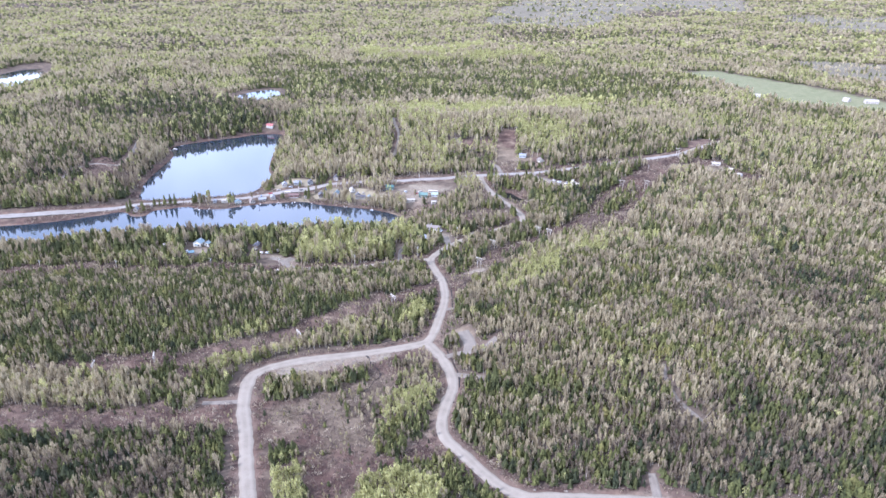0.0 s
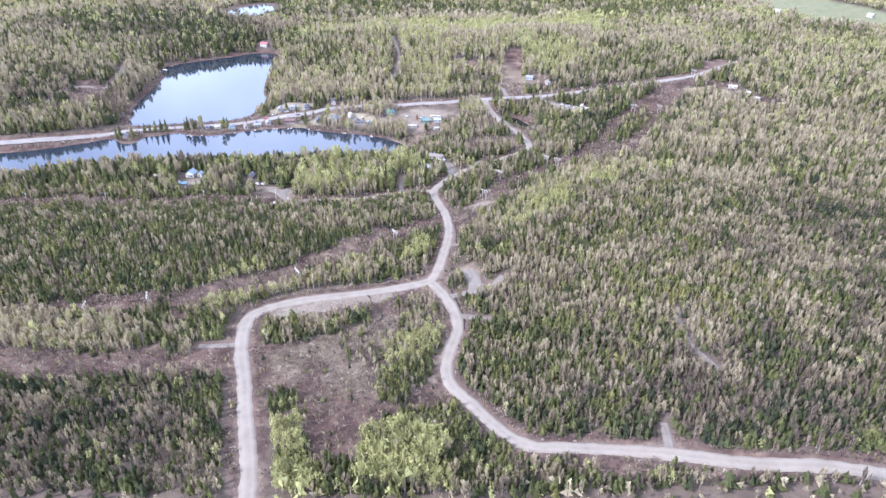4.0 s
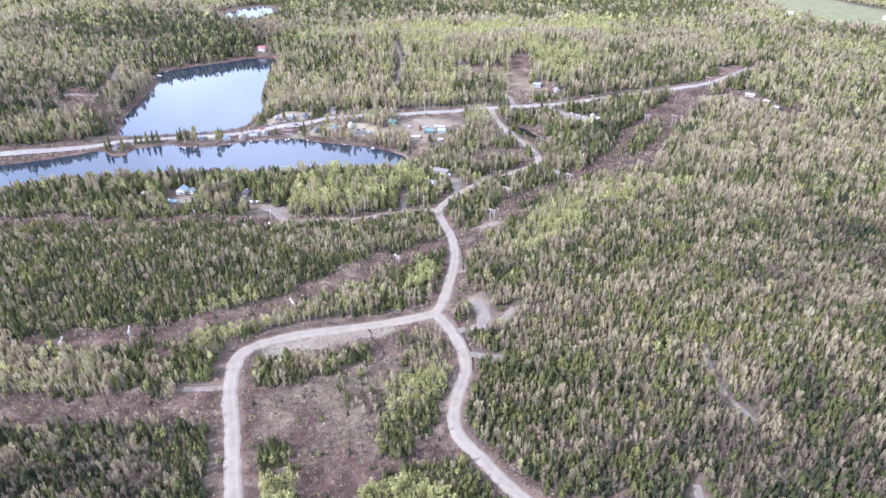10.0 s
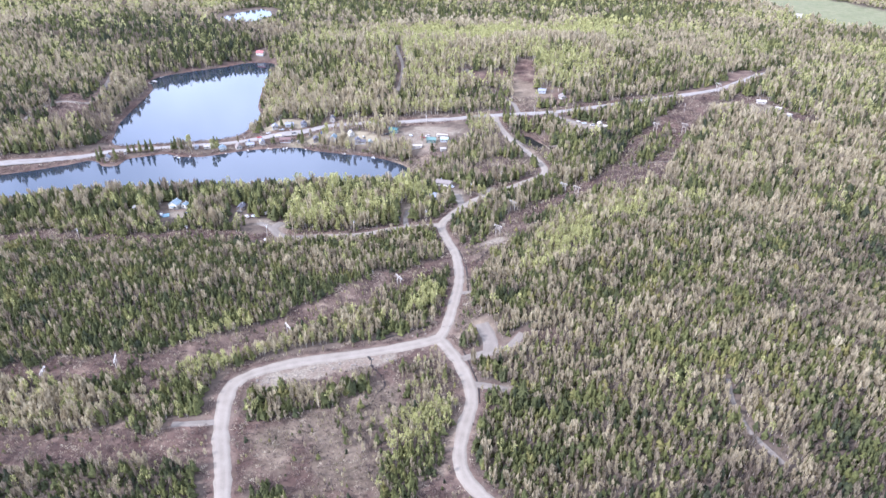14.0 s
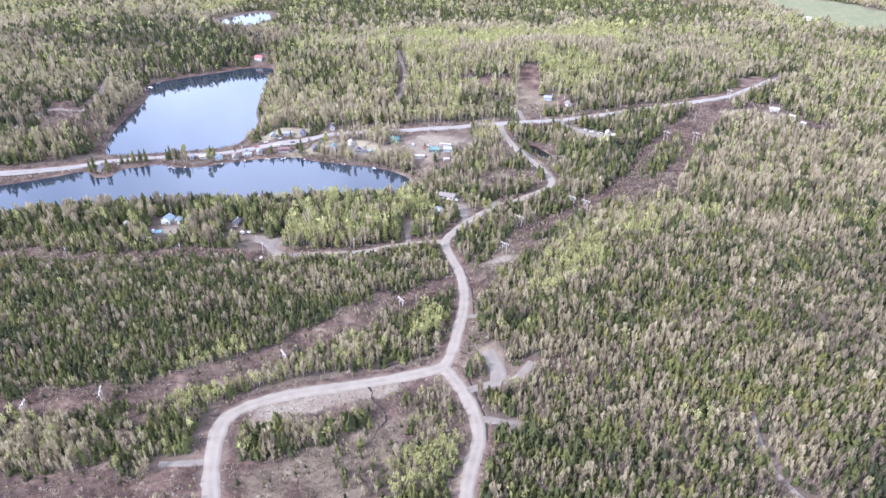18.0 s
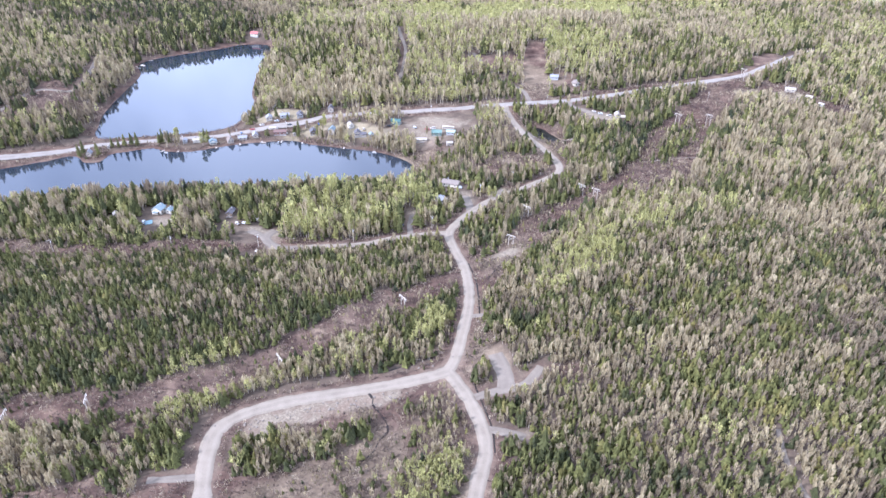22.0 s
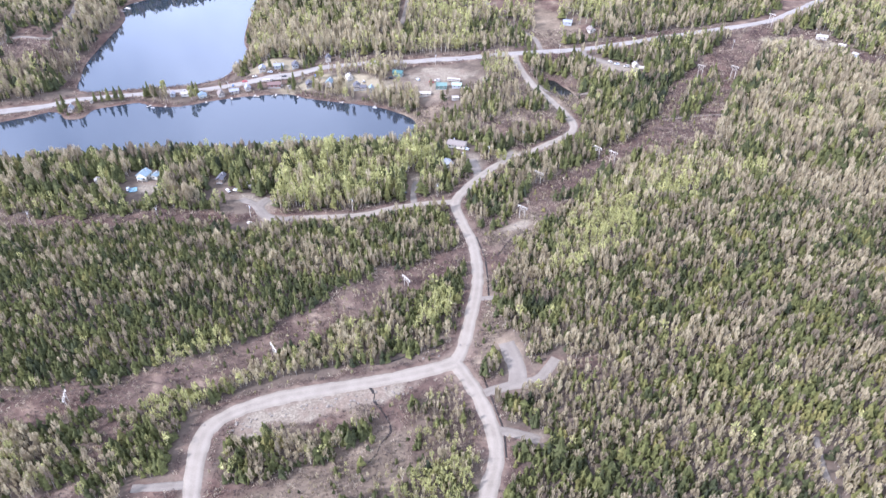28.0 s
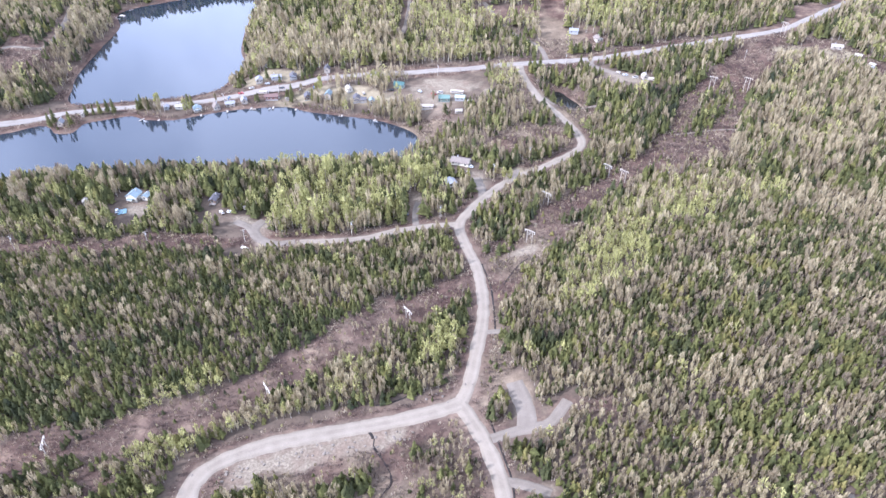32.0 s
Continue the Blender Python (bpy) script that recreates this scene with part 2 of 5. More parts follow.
def away(x, y, line, closed=False):
    """Distance in plan from a line of points."""
    best = np.full(np.shape(x), 1e9)
    ends = np.vstack([line[1:], line[:1]]) if closed else line[1:]
    for (ax, ay), (bx, by) in zip(line, ends):
        dx, dy = bx - ax, by - ay
        u = np.clip(((x - ax) * dx + (y - ay) * dy) / (dx * dx + dy * dy + 1e-9), 0, 1)
        best = np.minimum(best, np.hypot(x - ax - u * dx, y - ay - u * dy))
    return best


def inside(x, y, ring):
    hit = np.zeros(np.shape(x), bool)
    for (ax, ay), (bx, by) in zip(ring, np.vstack([ring[1:], ring[:1]])):
        hit ^= ((ay > y) != (by > y)) & (x < (bx - ax) * (y - ay) / (by - ay + 1e-12) + ax)
    return hit


def signed(x, y, ring, reach=60.0):
    """Distance from a ring's edge, negative inside it; beyond reach it is not worked out."""
    d = np.full(np.shape(x), reach)
    lo, hi = ring.min(0) - reach, ring.max(0) + reach
    near = (x > lo[0]) & (x < hi[0]) & (y > lo[1]) & (y < hi[1])
    if near.any():
        px, py = x[near], y[near]
        e = np.minimum(away(px, py, ring, True), reach)
        d[near] = np.where(inside(px, py, ring), -e, e)
    return d


def ease(v):
    v = np.clip(v, 0, 1)
    return v * v * (3 - 2 * v)


def waves(x, y, size, seed):
    """Smooth uneven field, about -1 to 1, from a few crossed waves."""
    r = np.random.RandomState(seed)
    out = 0
    for k in range(7):
        a, f, ph = r.uniform(0, 6.28), r.uniform(0.6, 1.7) / size, r.uniform(0, 6.28)
        out = out + np.sin((x * np.cos(a) + y * np.sin(a)) * f * 6.28 + ph + 1.5 * np.sin((y * np.cos(a) - x * np.sin(a)) * f * 3 + k))
    return out / 3.6


WATERS = [smooth(LAKE_SOUTH, 8, True), smooth(LAKE_NORTH, 8, True), smooth(PIT_POND, 4, True), smooth(FAR_POND, 20, True), smooth(FAR_LAKE, 30, True)]
LEVELS = [0.0, 0.0, 5.2, 15.6, 13.0]


def height(x, y):
    x, y = np.asarray(x, float), np.asarray(y, float)
    h = 14.3 - 6.5 * np.exp(-(((y - 702) / 117) ** 2)) * (1 - 0.5 * ease((x + 40) / 120))
    for a, b, c, sx, sy in HILLS:
        h = h + c * np.exp(-(((x - a) / sx) ** 2) - ((y - b) / sy) ** 2)
    h = h + 0.6 * waves(x, y, 78, 3) + ease((y - 975) / 1170) * 15 * waves(x, y, 910, 4)
    for ring, level in zip(WATERS, LEVELS):
        d = signed(x, y, ring, 58.0)
        reach = 45.0 if level == 0 else 15.0
        h = np.where(d < 58, level + (h - level) * ease(d / reach) + np.where(d > 0, 0.35 * ease(d / 2), np.maximum(0.3 * d, -2.5) - 0.1), h)
    return h


def mesh_of(name, verts, tris, mats, index=None, values=None, shade=False):
    """A mesh from arrays: places, triangles, materials, a material index a face, and point attributes."""
    me = bpy.data.meshes.new(name)
    me.vertices.add(len(verts))
    me.vertices.foreach_set("co", np.asarray(verts, np.float32).ravel())
    me.loops.add(tris.size)
    me.loops.foreach_set("vertex_index", np.asarray(tris, np.int32).ravel())
    me.polygons.add(len(tris))
    k = tris.shape[1]
    me.polygons.foreach_set("loop_start", np.arange(0, tris.size, k, dtype=np.int32))
    for m in mats:
        me.materials.append(m)
    if index is not None:
        me.polygons.foreach_set("material_index", np.asarray(index, np.int32))
    for key, v in (values or {}).items():
        me.attributes.new(key, "FLOAT", "POINT").data.foreach_set("value", np.asarray(v, np.float32))
    me.polygons.foreach_set("use_smooth", np.full(len(tris), shade))
    me.update(calc_edges=True)
    return me


def grid_faces(rows, cols):
    i = np.arange(rows * cols).reshape(rows, cols)
    return np.stack([i[:-1, :-1], i[:-1, 1:], i[1:, 1:], i[1:, :-1]], -1).reshape(-1, 4)


TRACKS = [
    ([(-115.7, 325), (-126.1, 323.7), (-137.8, 322.4)], 2.3, "short gravel spur"),
    ([(5.2, 352.3), (15.6, 349.7), (24.7, 345.8)], 2.6, "short gravel spur beside the firs"),
    ([(2.6, 371.8), (15.6, 375.7), (27.3, 378.3), (36.4, 388.7)], 2.9, "grey gravel driveway into the trees"),
    ([(18.2, 377), (18.2, 386.1), (14.3, 401.7)], 4.4, "grey gravel parking pad in the woods"),
    ([(2.6, 434.2), (10.4, 434.2)], 1.8, "short earth track"),
    ([(-106.6, 509.6), (-119.6, 508.3), (-130, 514.8), (-133.9, 523.9), (-130, 533)], 3.6, "pale gravel turning loop in the woods"),
    ([(-130, 516.1), (-137.8, 525.2), (-146.9, 530.4)], 3.1, "gravel driveway to a cabin"),
    ([(-36.4, 527.8), (-37.7, 540.8), (-36.4, 553.8)], 2.3, "gravel driveway between the trees"),
    ([(5.2, 560.3), (3.9, 572), (1.3, 585)], 3.4, "grey gravel driveway beside a house"),
    ([(19.5, 579.8), (26, 587.6), (29.9, 598)], 2.1, "gravel track up to a lawn"),
    ([(59.8, 717.6), (71.5, 703.3), (93.6, 699.4), (119.6, 702)], 2, "pale track round a dark pond"),
    ([(70.2, 785.2), (66.3, 815.1), (53.3, 833.3), (36.4, 851.5), (15.6, 897)], 2.6, "earth track into the birch woods"),
    ([(111.8, 793), (109.2, 780), (119.6, 767), (137.8, 754)], 3.1, "gravel drive to a yard"),
    ([(-65, 826.8), (-59.8, 885.3), (-67.6, 925.6), (-78, 988)], 2.3, "narrow earth trail up the hill"),
    ([(-448.5, 728), (-443.3, 776.1), (-432.9, 806), (-403, 809.9), (-408.2, 864.5), (-421.2, 911.3)], 2.6, "pale track through the lakeside woods"),
    ([(129, 336), (126.1, 319.8), (127.4, 302.9), (135.2, 286)], 1.3, "eroded pale path down the hill"),
    ([(118, 584), (150, 600), (186, 612)], 0.8, "pale vehicle track across the cut line"),
    ([(150, 650), (190, 657), (216, 650)], 0.8, "pale vehicle track across the cut line"),
    ([(101.4, 257.4), (100.1, 241.8)], 2.1, "pale patch of earth by the road"),
]

# ---- ground, roads, water ----
LINES = [(smooth(ROAD_NEAR, 5), 3.8), (smooth(ROAD_LOOP, 5), 4.4), (smooth(ROAD_MID, 5), 3.6), (smooth(ROAD_BRANCH, 5), 3.4), (smooth(HIGHWAY, 10), 4.4)]
CUT_A, CUT_B = smooth(LINE_CUT, 10), smooth(POLE_CUT, 10)
# open ground: centre, half sizes, turn in degrees
OPEN = [(5.2, 413.4, 11.7, 28.6, 5), (13, 483.6, 15.6, 28.6, 20), (39, 509.6, 28.6, 11.7, 35), (39, 708.5, 18.2, 33.8, 0), (19.5, 639.6, 39, 18.2, 0), (85.8, 689, 20.8, 28.6, 10), (104, 832, 33.8, 28.6, 0), (85.8, 897, 18.2, 52, -8), (309.4, 780, 59.8, 19.5, -25), (78, 236.6, 28.6, 9.1, 0), (-39, 665.6, 15.6, 18.2, 0), (130, 747.5, 20.8, 7.8, 10), (78, 769.6, 26, 10.4, 0), (-416, 793, 20.8, 52, 20)]
GRASSY = [(-175.5, 760.5, 33.8, 11.7, 12), (-145.6, 730.6, 28.6, 10.4, 18), (-91, 728, 44.2, 11.7, -12), (28.6, 591.5, 13, 7.8, 35), (309.4, 782.6, 52, 13, -25)]
DRY = [(-50, 322, 52, 48, 0), (34, 495, 30, 20, 35), (50, 690, 55, 45, 0), (16, 420, 18, 44, 0), (-40, 675, 22, 22, 0), (85, 840, 40, 55, 0)]
BARE = [(-28, 722, 26, 27, 0), (134, 755, 25, 9, -22), (-20.8, 741, 36.4, 19.5, 0), (2.6, 579.8, 7.8, 15.6, 15), (-130, 522.6, 6.5, 10.4, 10), (-119.6, 508.3, 11.7, 5.2, 0), (-145.6, 530.4, 9.1, 7.8, 0), (117, 767, 10.4, 7.8, 20), (135.2, 750.1, 15.6, 5.2, 10), (17.5, 389, 4.0, 10, -10), (23.4, 347.1, 6.5, 3.9, -20), (-210.6, 540.8, 10.4, 7.8, 10), (-36.4, 551.2, 6.5, 11.7, 0), (26, 499.2, 10.4, 5.2, 35), (-73, 364, 34, 7, 16), (-48, 371, 24, 5.5, 16), (-98, 352, 10, 8, 30)]


def blobs(x, y, some, seed, soft=0.35):
    """1 inside a set of uneven ovals, 0 outside."""
    out = np.zeros(np.shape(x))
    wob = 0.28 * waves(x, y, 29, seed) + 0.15 * waves(x, y, 12, seed + 1)
    for a, b, rx, ry, turn in some:
        c, s = math.cos(radians(turn)), math.sin(radians(turn))
        u, v = ((x - a) * c + (y - b) * s) / rx, ((y - b) * c - (x - a) * s) / ry
        out = np.maximum(out, ease((1 - np.hypot(u, v) + wob) / soft))
    return out


# open brown land as rings in plan
OPEN_RINGS = []
for ring in (
    [(-112, 350), (-62, 372), (-14, 386), (2, 350), (1, 300), (4, 275), (-40, 240), (-86, 246), (-106, 310)],
    [(-280, 322), (-231, 321), (-159, 322), (-118, 326), (-108, 298), (-161, 297), (-215, 294), (-280, 288)],
    [(-172, 350), (-151, 360), (-154, 318), (-172, 316)],
    [(69, 878), (94, 882), (92, 797), (67, 796)],
    [(6, 884), (67, 903), (62, 871), (6, 868)],
    [(24, 672), (72, 660), (68, 630), (26, 636)],
    [(41, 384), (55, 391), (56, 378)],
    [(105, 596), (141, 642), (172, 714), (225, 778), (262, 818), (287, 795), (238, 733), (200, 660), (173, 606), (130, 584)],
    [(308, 817), (329, 807), (352, 769), (371, 729), (348, 729), (325, 762), (300, 790)],
    [(-60, 640), (-30, 650), (-14, 690), (-40, 690)],
    [(-350, 800), (-400, 790), (-440, 745), (-430, 735), (-390, 770)],
):
    OPEN_RINGS.append(np.array(ring, float))

# land where no trees grow: the causeway's shores and the gravel yard
TREELESS = [np.array(ring, float) for ring in (
    [(-372, 690), (-300, 706), (-215, 726), (-205, 742), (-222, 764), (-262, 744), (-345, 742)],
    [(-420, 640), (-348, 668), (-300, 690), (-240, 694), (-240, 722), (-300, 712), (-420, 672)],
    [(-58, 728), (-52, 766), (14, 771), (16, 722), (2, 708), (-40, 700)],
)]

# stands of one growth: share of spruce, share of leafing aspen, height, cover on open land, ring in plan
STANDS = []


def stand_of(spruces, leafing, tall, cover, *ring):
    STANDS.append((spruces, leafing, tall, cover, np.array(ring, float)))


stand_of(0.74, 0.008, 0.92, 0, (-430, 350), (-215, 364), (-176, 364), (-142, 377), (-118, 392), (-96, 408), (-70, 431), (-42, 452), (-22, 468), (-10, 484), (-14, 516), (-47, 514), (-95, 500), (-140, 495), (-236, 492), (-430, 478))
stand_of(0.52, 0.05, 1.0, 0, (-150, 470), (-95, 440), (-50, 460), (-14, 484), (-14, 514), (-60, 508), (-140, 494))
stand_of(0.05, 0.85, 1.0, 0, (-146, 377), (-132, 384), (-118, 394), (-122, 404), (-136, 400), (-150, 386))
stand_of(0.06, 0.16, 1.1, 0.9, (-290, 354), (-215, 350), (-176, 348), (-163, 334), (-171, 316), (-197, 317), (-290, 320))
stand_of(0.80, 0.05, 1.0, 0.9, (-176, 345), (-164, 348), (-158, 332), (-166, 320), (-174, 330))
stand_of(0.80, 0.08, 1.0, 0.95, (-156, 316), (-150, 352), (-140, 360), (-123, 358), (-122, 344), (-125, 324), (-144, 316))
stand_of(0.04, 0.75, 1.0, 0.95, (-149, 362), (-134, 371), (-122, 371), (-120, 359), (-138, 355))
stand_of(0.52, 0.02, 0.85, 0.9, (-300, 286), (-212, 288), (-173, 290), (-141, 287), (-115, 279), (-104, 250), (-100, 190), (-300, 190))
stand_of(0.55, 0.06, 1.1, 1.0, (-110, 344), (-95, 352), (-71, 346), (-46, 357), (-46, 347), (-66, 338), (-85, 326), (-104, 325))
stand_of(0.75, 0.05, 0.8, 0.8, (-94, 286), (-75, 283), (-70, 270), (-88, 271))
stand_of(0.05, 0.90, 1.1, 1.0, (-87, 267), (-68, 265), (-60, 240), (-56, 200), (-76, 200), (-84, 250))
stand_of(0.06, 0.72, 1.0, 0.95, (-35, 319), (-26, 336), (-4, 341), (2, 336), (-3, 315), (-18, 308), (-30, 305))
stand_of(0.85, 0.08, 0.9, 0.95, (-37, 299), (-31, 307), (-11, 310), (-4, 308), (-10, 293), (-23, 275), (-33, 281))
stand_of(0.30, 0.15, 0.9, 0.6, (-30, 365), (-12, 374), (0, 354), (-4, 341), (-26, 341))
stand_of(0.25, 0.10, 0.7, 0.4, (-63, 330), (-39, 333), (-37, 305), (-46, 303))
stand_of(0.02, 0.96, 1.25, 1.0, (-40, 256), (-30, 265), (-14, 266), (-3, 256), (0, 225), (-38, 225))
stand_of(0.85, 0.10, 0.8, 0.95, (-24, 267), (-14, 276), (6, 275), (12, 259), (24, 235), (4, 230), (-2, 258), (-14, 266))
stand_of(0.12, 0.26, 1.05, 0.95, (-121, 374), (-89, 397), (-56, 413), (-48, 412), (-46, 393), (-76, 383), (-111, 371))
stand_of(0.60, 0.08, 1.0, 0.9, (-48, 414), (-31, 429), (-11, 430), (-17, 410), (-41, 396))
stand_of(0.10, 0.80, 1.1, 0.9, (-30, 428), (-14, 440), (-9, 432), (-16, 418), (-28, 418))
stand_of(0.66, 0.06, 1.1, 0, (-380, 560), (-292, 501), (-222, 503), (-150, 508), (-150, 640), (-275, 612))
stand_of(0.50, 0.17, 1.15, 0, (-150, 508), (-100, 512), (-14, 536), (-8, 585), (-41, 612), (-102, 640), (-150, 640))
stand_of(0.16, 0.66, 1.3, 0, (-128, 520), (-92, 522), (-62, 534), (-58, 560), (-90, 582), (-118, 572))
stand_of(0.56, 0.004, 1.0, 0, (71, 455), (122, 503), (182, 533), (250, 493), (330, 480), (260, 330), (177, 365), (121, 386), (74, 408))
stand_of(0.18, 0.38, 1.0, 0, (37, 455), (60, 512), (100, 555), (128, 570), (186, 567), (187, 545), (115, 519), (82, 478), (50, 437))
stand_of(0.34, 0.01, 0.95, 0, (7, 415), (68, 408), (90, 380), (100, 330), (60, 345), (31, 360), (9, 398))
stand_of(0.52, 0.004, 0.95, 0, (60, 345), (110, 330), (180, 340), (260, 330), (260, 225), (84, 256), (50, 262), (30, 280))
stand_of(0.22, 0.005, 0.9, 0, (118, 340), (142, 332), (150, 290), (140, 262), (122, 290))
stand_of(0.25, 0.005, 0.95, 0, (190, 420), (240, 425), (260, 370), (215, 350), (185, 380))
stand_of(0.66, 0.02, 1.0, 0, (10, 345), (40, 330), (70, 290), (40, 262), (12, 290))
stand_of(0.0, 0.0, 0.9, 0, (180, 540), (215, 558), (265, 535), (275, 506), (215, 516))
stand_of(0.02, 0.90, 0.9, 0, (60, 464), (70, 497), (92, 512), (98, 496), (80, 463))
stand_of(0.02, 0.90, 0.9, 0, (104, 516), (118, 536), (140, 540), (136, 520))
stand_of(0.30, 0.45, 1.1, 0, (-205, 566), (-185, 580), (-160, 582), (-160, 566))
stand_of(0.04, 0.90, 1.2, 0, (-52, 560), (-40, 588), (-24, 590), (-30, 560))
stand_of(0.04, 0.04, 1.15, 0.9, (-66, 738), (-50, 740), (-44, 700), (-56, 692))
stand_of(0.70, 0.05, 1.1, 0, (99, 605), (120, 743), (185, 802), (249, 812), (225, 780), (172, 716), (141, 645))
stand_of(0.80, 0.05, 0.8, 0.75, (158, 650), (189, 713), (217, 736), (214, 713), (172, 645))
stand_of(0.30, 0.06, 1.1, 0, (173, 609), (234, 733), (287, 793), (325, 748), (371, 720), (480, 716), (420, 620), (272, 600), (208, 595))
stand_of(0.42, 0.22, 1.1, 0, (322, 805), (404, 898), (584, 976), (620, 760), (450, 737), (371, 733), (362, 767))
stand_of(0.26, 0.30, 1.25, 0, (-227, 860), (-235, 1015), (-213, 1126), (-138, 1264), (-85, 1147), (-66, 820), (-62, 770), (-194, 770))
stand_of(0.66, 0.12, 1.2, 0, (-240, 1007), (-209, 1105), (-126, 917), (-129, 850), (-200, 850))
stand_of(0.05, 0.22, 1.35, 0, (-212, 829), (-143, 823), (-66, 822), (-56, 770), (-100, 775), (-200, 772))
stand_of(0.10, 0.50, 1.25, 0, (-51, 783), (-66, 932), (-40, 1314), (300, 1341), (200, 900), (87, 806), (62, 774))
stand_of(0.60, 0.06, 1.0, 0, (3, 834), (64, 852), (62, 785), (6, 785))
stand_of(0.03, 0.35, 1.1, 0.8, (-75, 732), (-43, 740), (-23, 692), (-45, 690), (-62, 704))
stand_of(0.30, 0.05, 0.8, 0.8, (-9, 692), (20, 728), (40, 722), (44, 676), (4, 632), (-12, 651))
stand_of(0.72, 0.05, 1.1, 0.8, (92, 765), (129, 776), (128, 700), (100, 648), (96, 727))
stand_of(0.34, 0.14, 1.1, 0, (-470, 620), (-420, 780), (-370, 740), (-380, 660), (-420, 610))
stand_of(0.08, 0.12, 1.1, 0, (-370, 745), (-400, 830), (-420, 900), (-370, 930), (-345, 830), (-350, 745))
stand_of(0.72, 0.10, 1.0, 0, (-330, 1240), (-150, 1190), (120, 1230), (420, 1260), (520, 1500), (300, 1720), (-100, 1760), (-480, 1640))
stand_of(0.08, 0.62, 1.1, 0, (-300, 1850), (0, 1800), (280, 1860), (200, 2150), (-200, 2200))
stand_of(0.70, 0.08, 1.1, 0, (-700, 1000), (-420, 960), (-300, 1060), (-330, 1240), (-700, 1300))


stand_of(0.03, 0.16, 1.05, 0, (-152, 720), (-152, 752), (-60, 770), (-52, 735), (-46, 704), (-100, 700))
stand_of(0.03, 0.50, 1.0, 0.8, (16, 728), (15, 772), (42, 776), (48, 745), (46, 728))


def zones(x, y):
    """The ground's cover at places: open brown land, grass, gravel, field and bog."""
    wob = 4.5 * waves(x, y, 39, 11) + 2.0 * waves(x, y, 13, 12)
    cut = np.maximum(ease((13 - away(x, y, CUT_A) + wob) / 5), ease((9.5 - away(x, y, CUT_B) + wob) / 5))
    clear = np.maximum(cut, blobs(x, y, OPEN, 21))
    gravel = blobs(x, y, BARE, 31)
    for line, half in LINES:
        d = away(x, y, line)
        clear = np.maximum(clear, ease((half + 5.5 - d + wob) / 4))
        gravel = np.maximum(gravel, 0.4 * ease((half + 1.1 - d + 0.4 * wob) / 2))
    for ring in WATERS[:3]:
        d = signed(x, y, ring, 26.0)
        clear = np.maximum(clear, ease((8 - d + wob) / 4))
    wx, wy = x + 2.5 * waves(x, y, 17, 43), y + 2.5 * waves(x, y, 15, 44)
    for ring in OPEN_RINGS:
        clear = np.maximum(clear, ease(0.6 - signed(wx, wy, ring, 10.0) / 7))
    for spruces, leafing, tall, cover, ring in STANDS:
        if cover:
            clear = clear * (1 - cover * ease(0.6 - signed(wx, wy, ring, 8.0) / 4))
    for line, half in LINES:
        clear = np.maximum(clear, ease((half + 3.5 - away(x, y, line)) / 2))
    for line, half, label in TRACKS:
        clear = np.maximum(clear, ease(((half + 1.2 if half > 1.4 else half) - away(x, y, np.array(line, float))) / 2))
    grass = np.maximum(blobs(x, y, GRASSY, 41), 0.36 * clear * blobs(x, y, DRY, 51))
    field = ease(-signed(x, y, np.array(GREEN_FIELD, float), 30) / 10)
    bog = ease(-signed(x, y, np.array(BROWN_FIELD, float), 30) / 10)
    for ring in BOGS:
        bog = np.maximum(bog, ease(-signed(x, y, np.array(ring, float), 120) / 50 - 0.5 * waves(x, y, 240, 77)))
    return clear, grass, gravel, field, bog


def spread(lo, hi, core_lo, core_hi, step, grow):
    mid = list(np.arange(core_lo, core_hi + step, step))
    s, up = step, mid[-1]
    while up < hi:
        s *= grow
        up += s
        mid.append(up)
    s, down = step, mid[0]
    while down > lo:
        s *= grow
        down -= s
        mid.insert(0, down)
    return np.array(mid)


gx, gy = spread(-12000, 12000, -440, 440, 3.4, 1.05), spread(-500, 14000, 130, 860, 3.4, 1.05)
X, Y = np.meshgrid(gx, gy)
Z = height(X, Y)
zc, zg, zv, zf, zb = zones(X.ravel(), Y.ravel())
ground = new("ground", mesh_of("ground", np.stack([X, Y, Z], -1).reshape(-1, 3), grid_faces(len(gy), len(gx)), [M_GROUND], values={"clear": zc, "grass": zg, "gravel": zv, "field": zf, "bog": zb}, shade=True))
tagged(ground, "rolling ground of leaf litter and dead brown grass", "ground", kind="structure")


def ribbon(name, line, half, material, label, lift=0.12, category="road", seed=0):
    """A road laid over the ground: crowned in the middle, with uneven edges."""
    p = smooth(line, 2.0)
    t = np.gradient(p, axis=0)
    t /= np.linalg.norm(t, axis=1)[:, None]
    side = np.stack([t[:, 1], -t[:, 0]], -1)
    across = np.array([-1.0, -0.8, -0.4, 0.0, 0.4, 0.8, 1.0])
    wide = half * (1 + 0.10 * waves(p[:, 0], p[:, 1], 14, 51 + seed)[:, None] + 0.06 * waves(p[:, 0], p[:, 1], 5, 52 + seed)[:, None])
    q = p[:, None] + side[:, None] * (across * wide)[..., None]
    z = height(q[..., 0], q[..., 1])
    z = np.maximum(z, height(p[:, 0], p[:, 1])[:, None] - 0.15) + lift + 0.10 * (1 - across**2)
    z[:, (0, -1)] -= lift + 0.25
    v = np.concatenate([q, z[..., None]], -1).reshape(-1, 3)
    ob = new(name, mesh_of(name, v, grid_faces(len(p), 7), [material], values={"across": np.tile(across, len(p))}, shade=True))
    return tagged(ob, label, category, kind="structure")


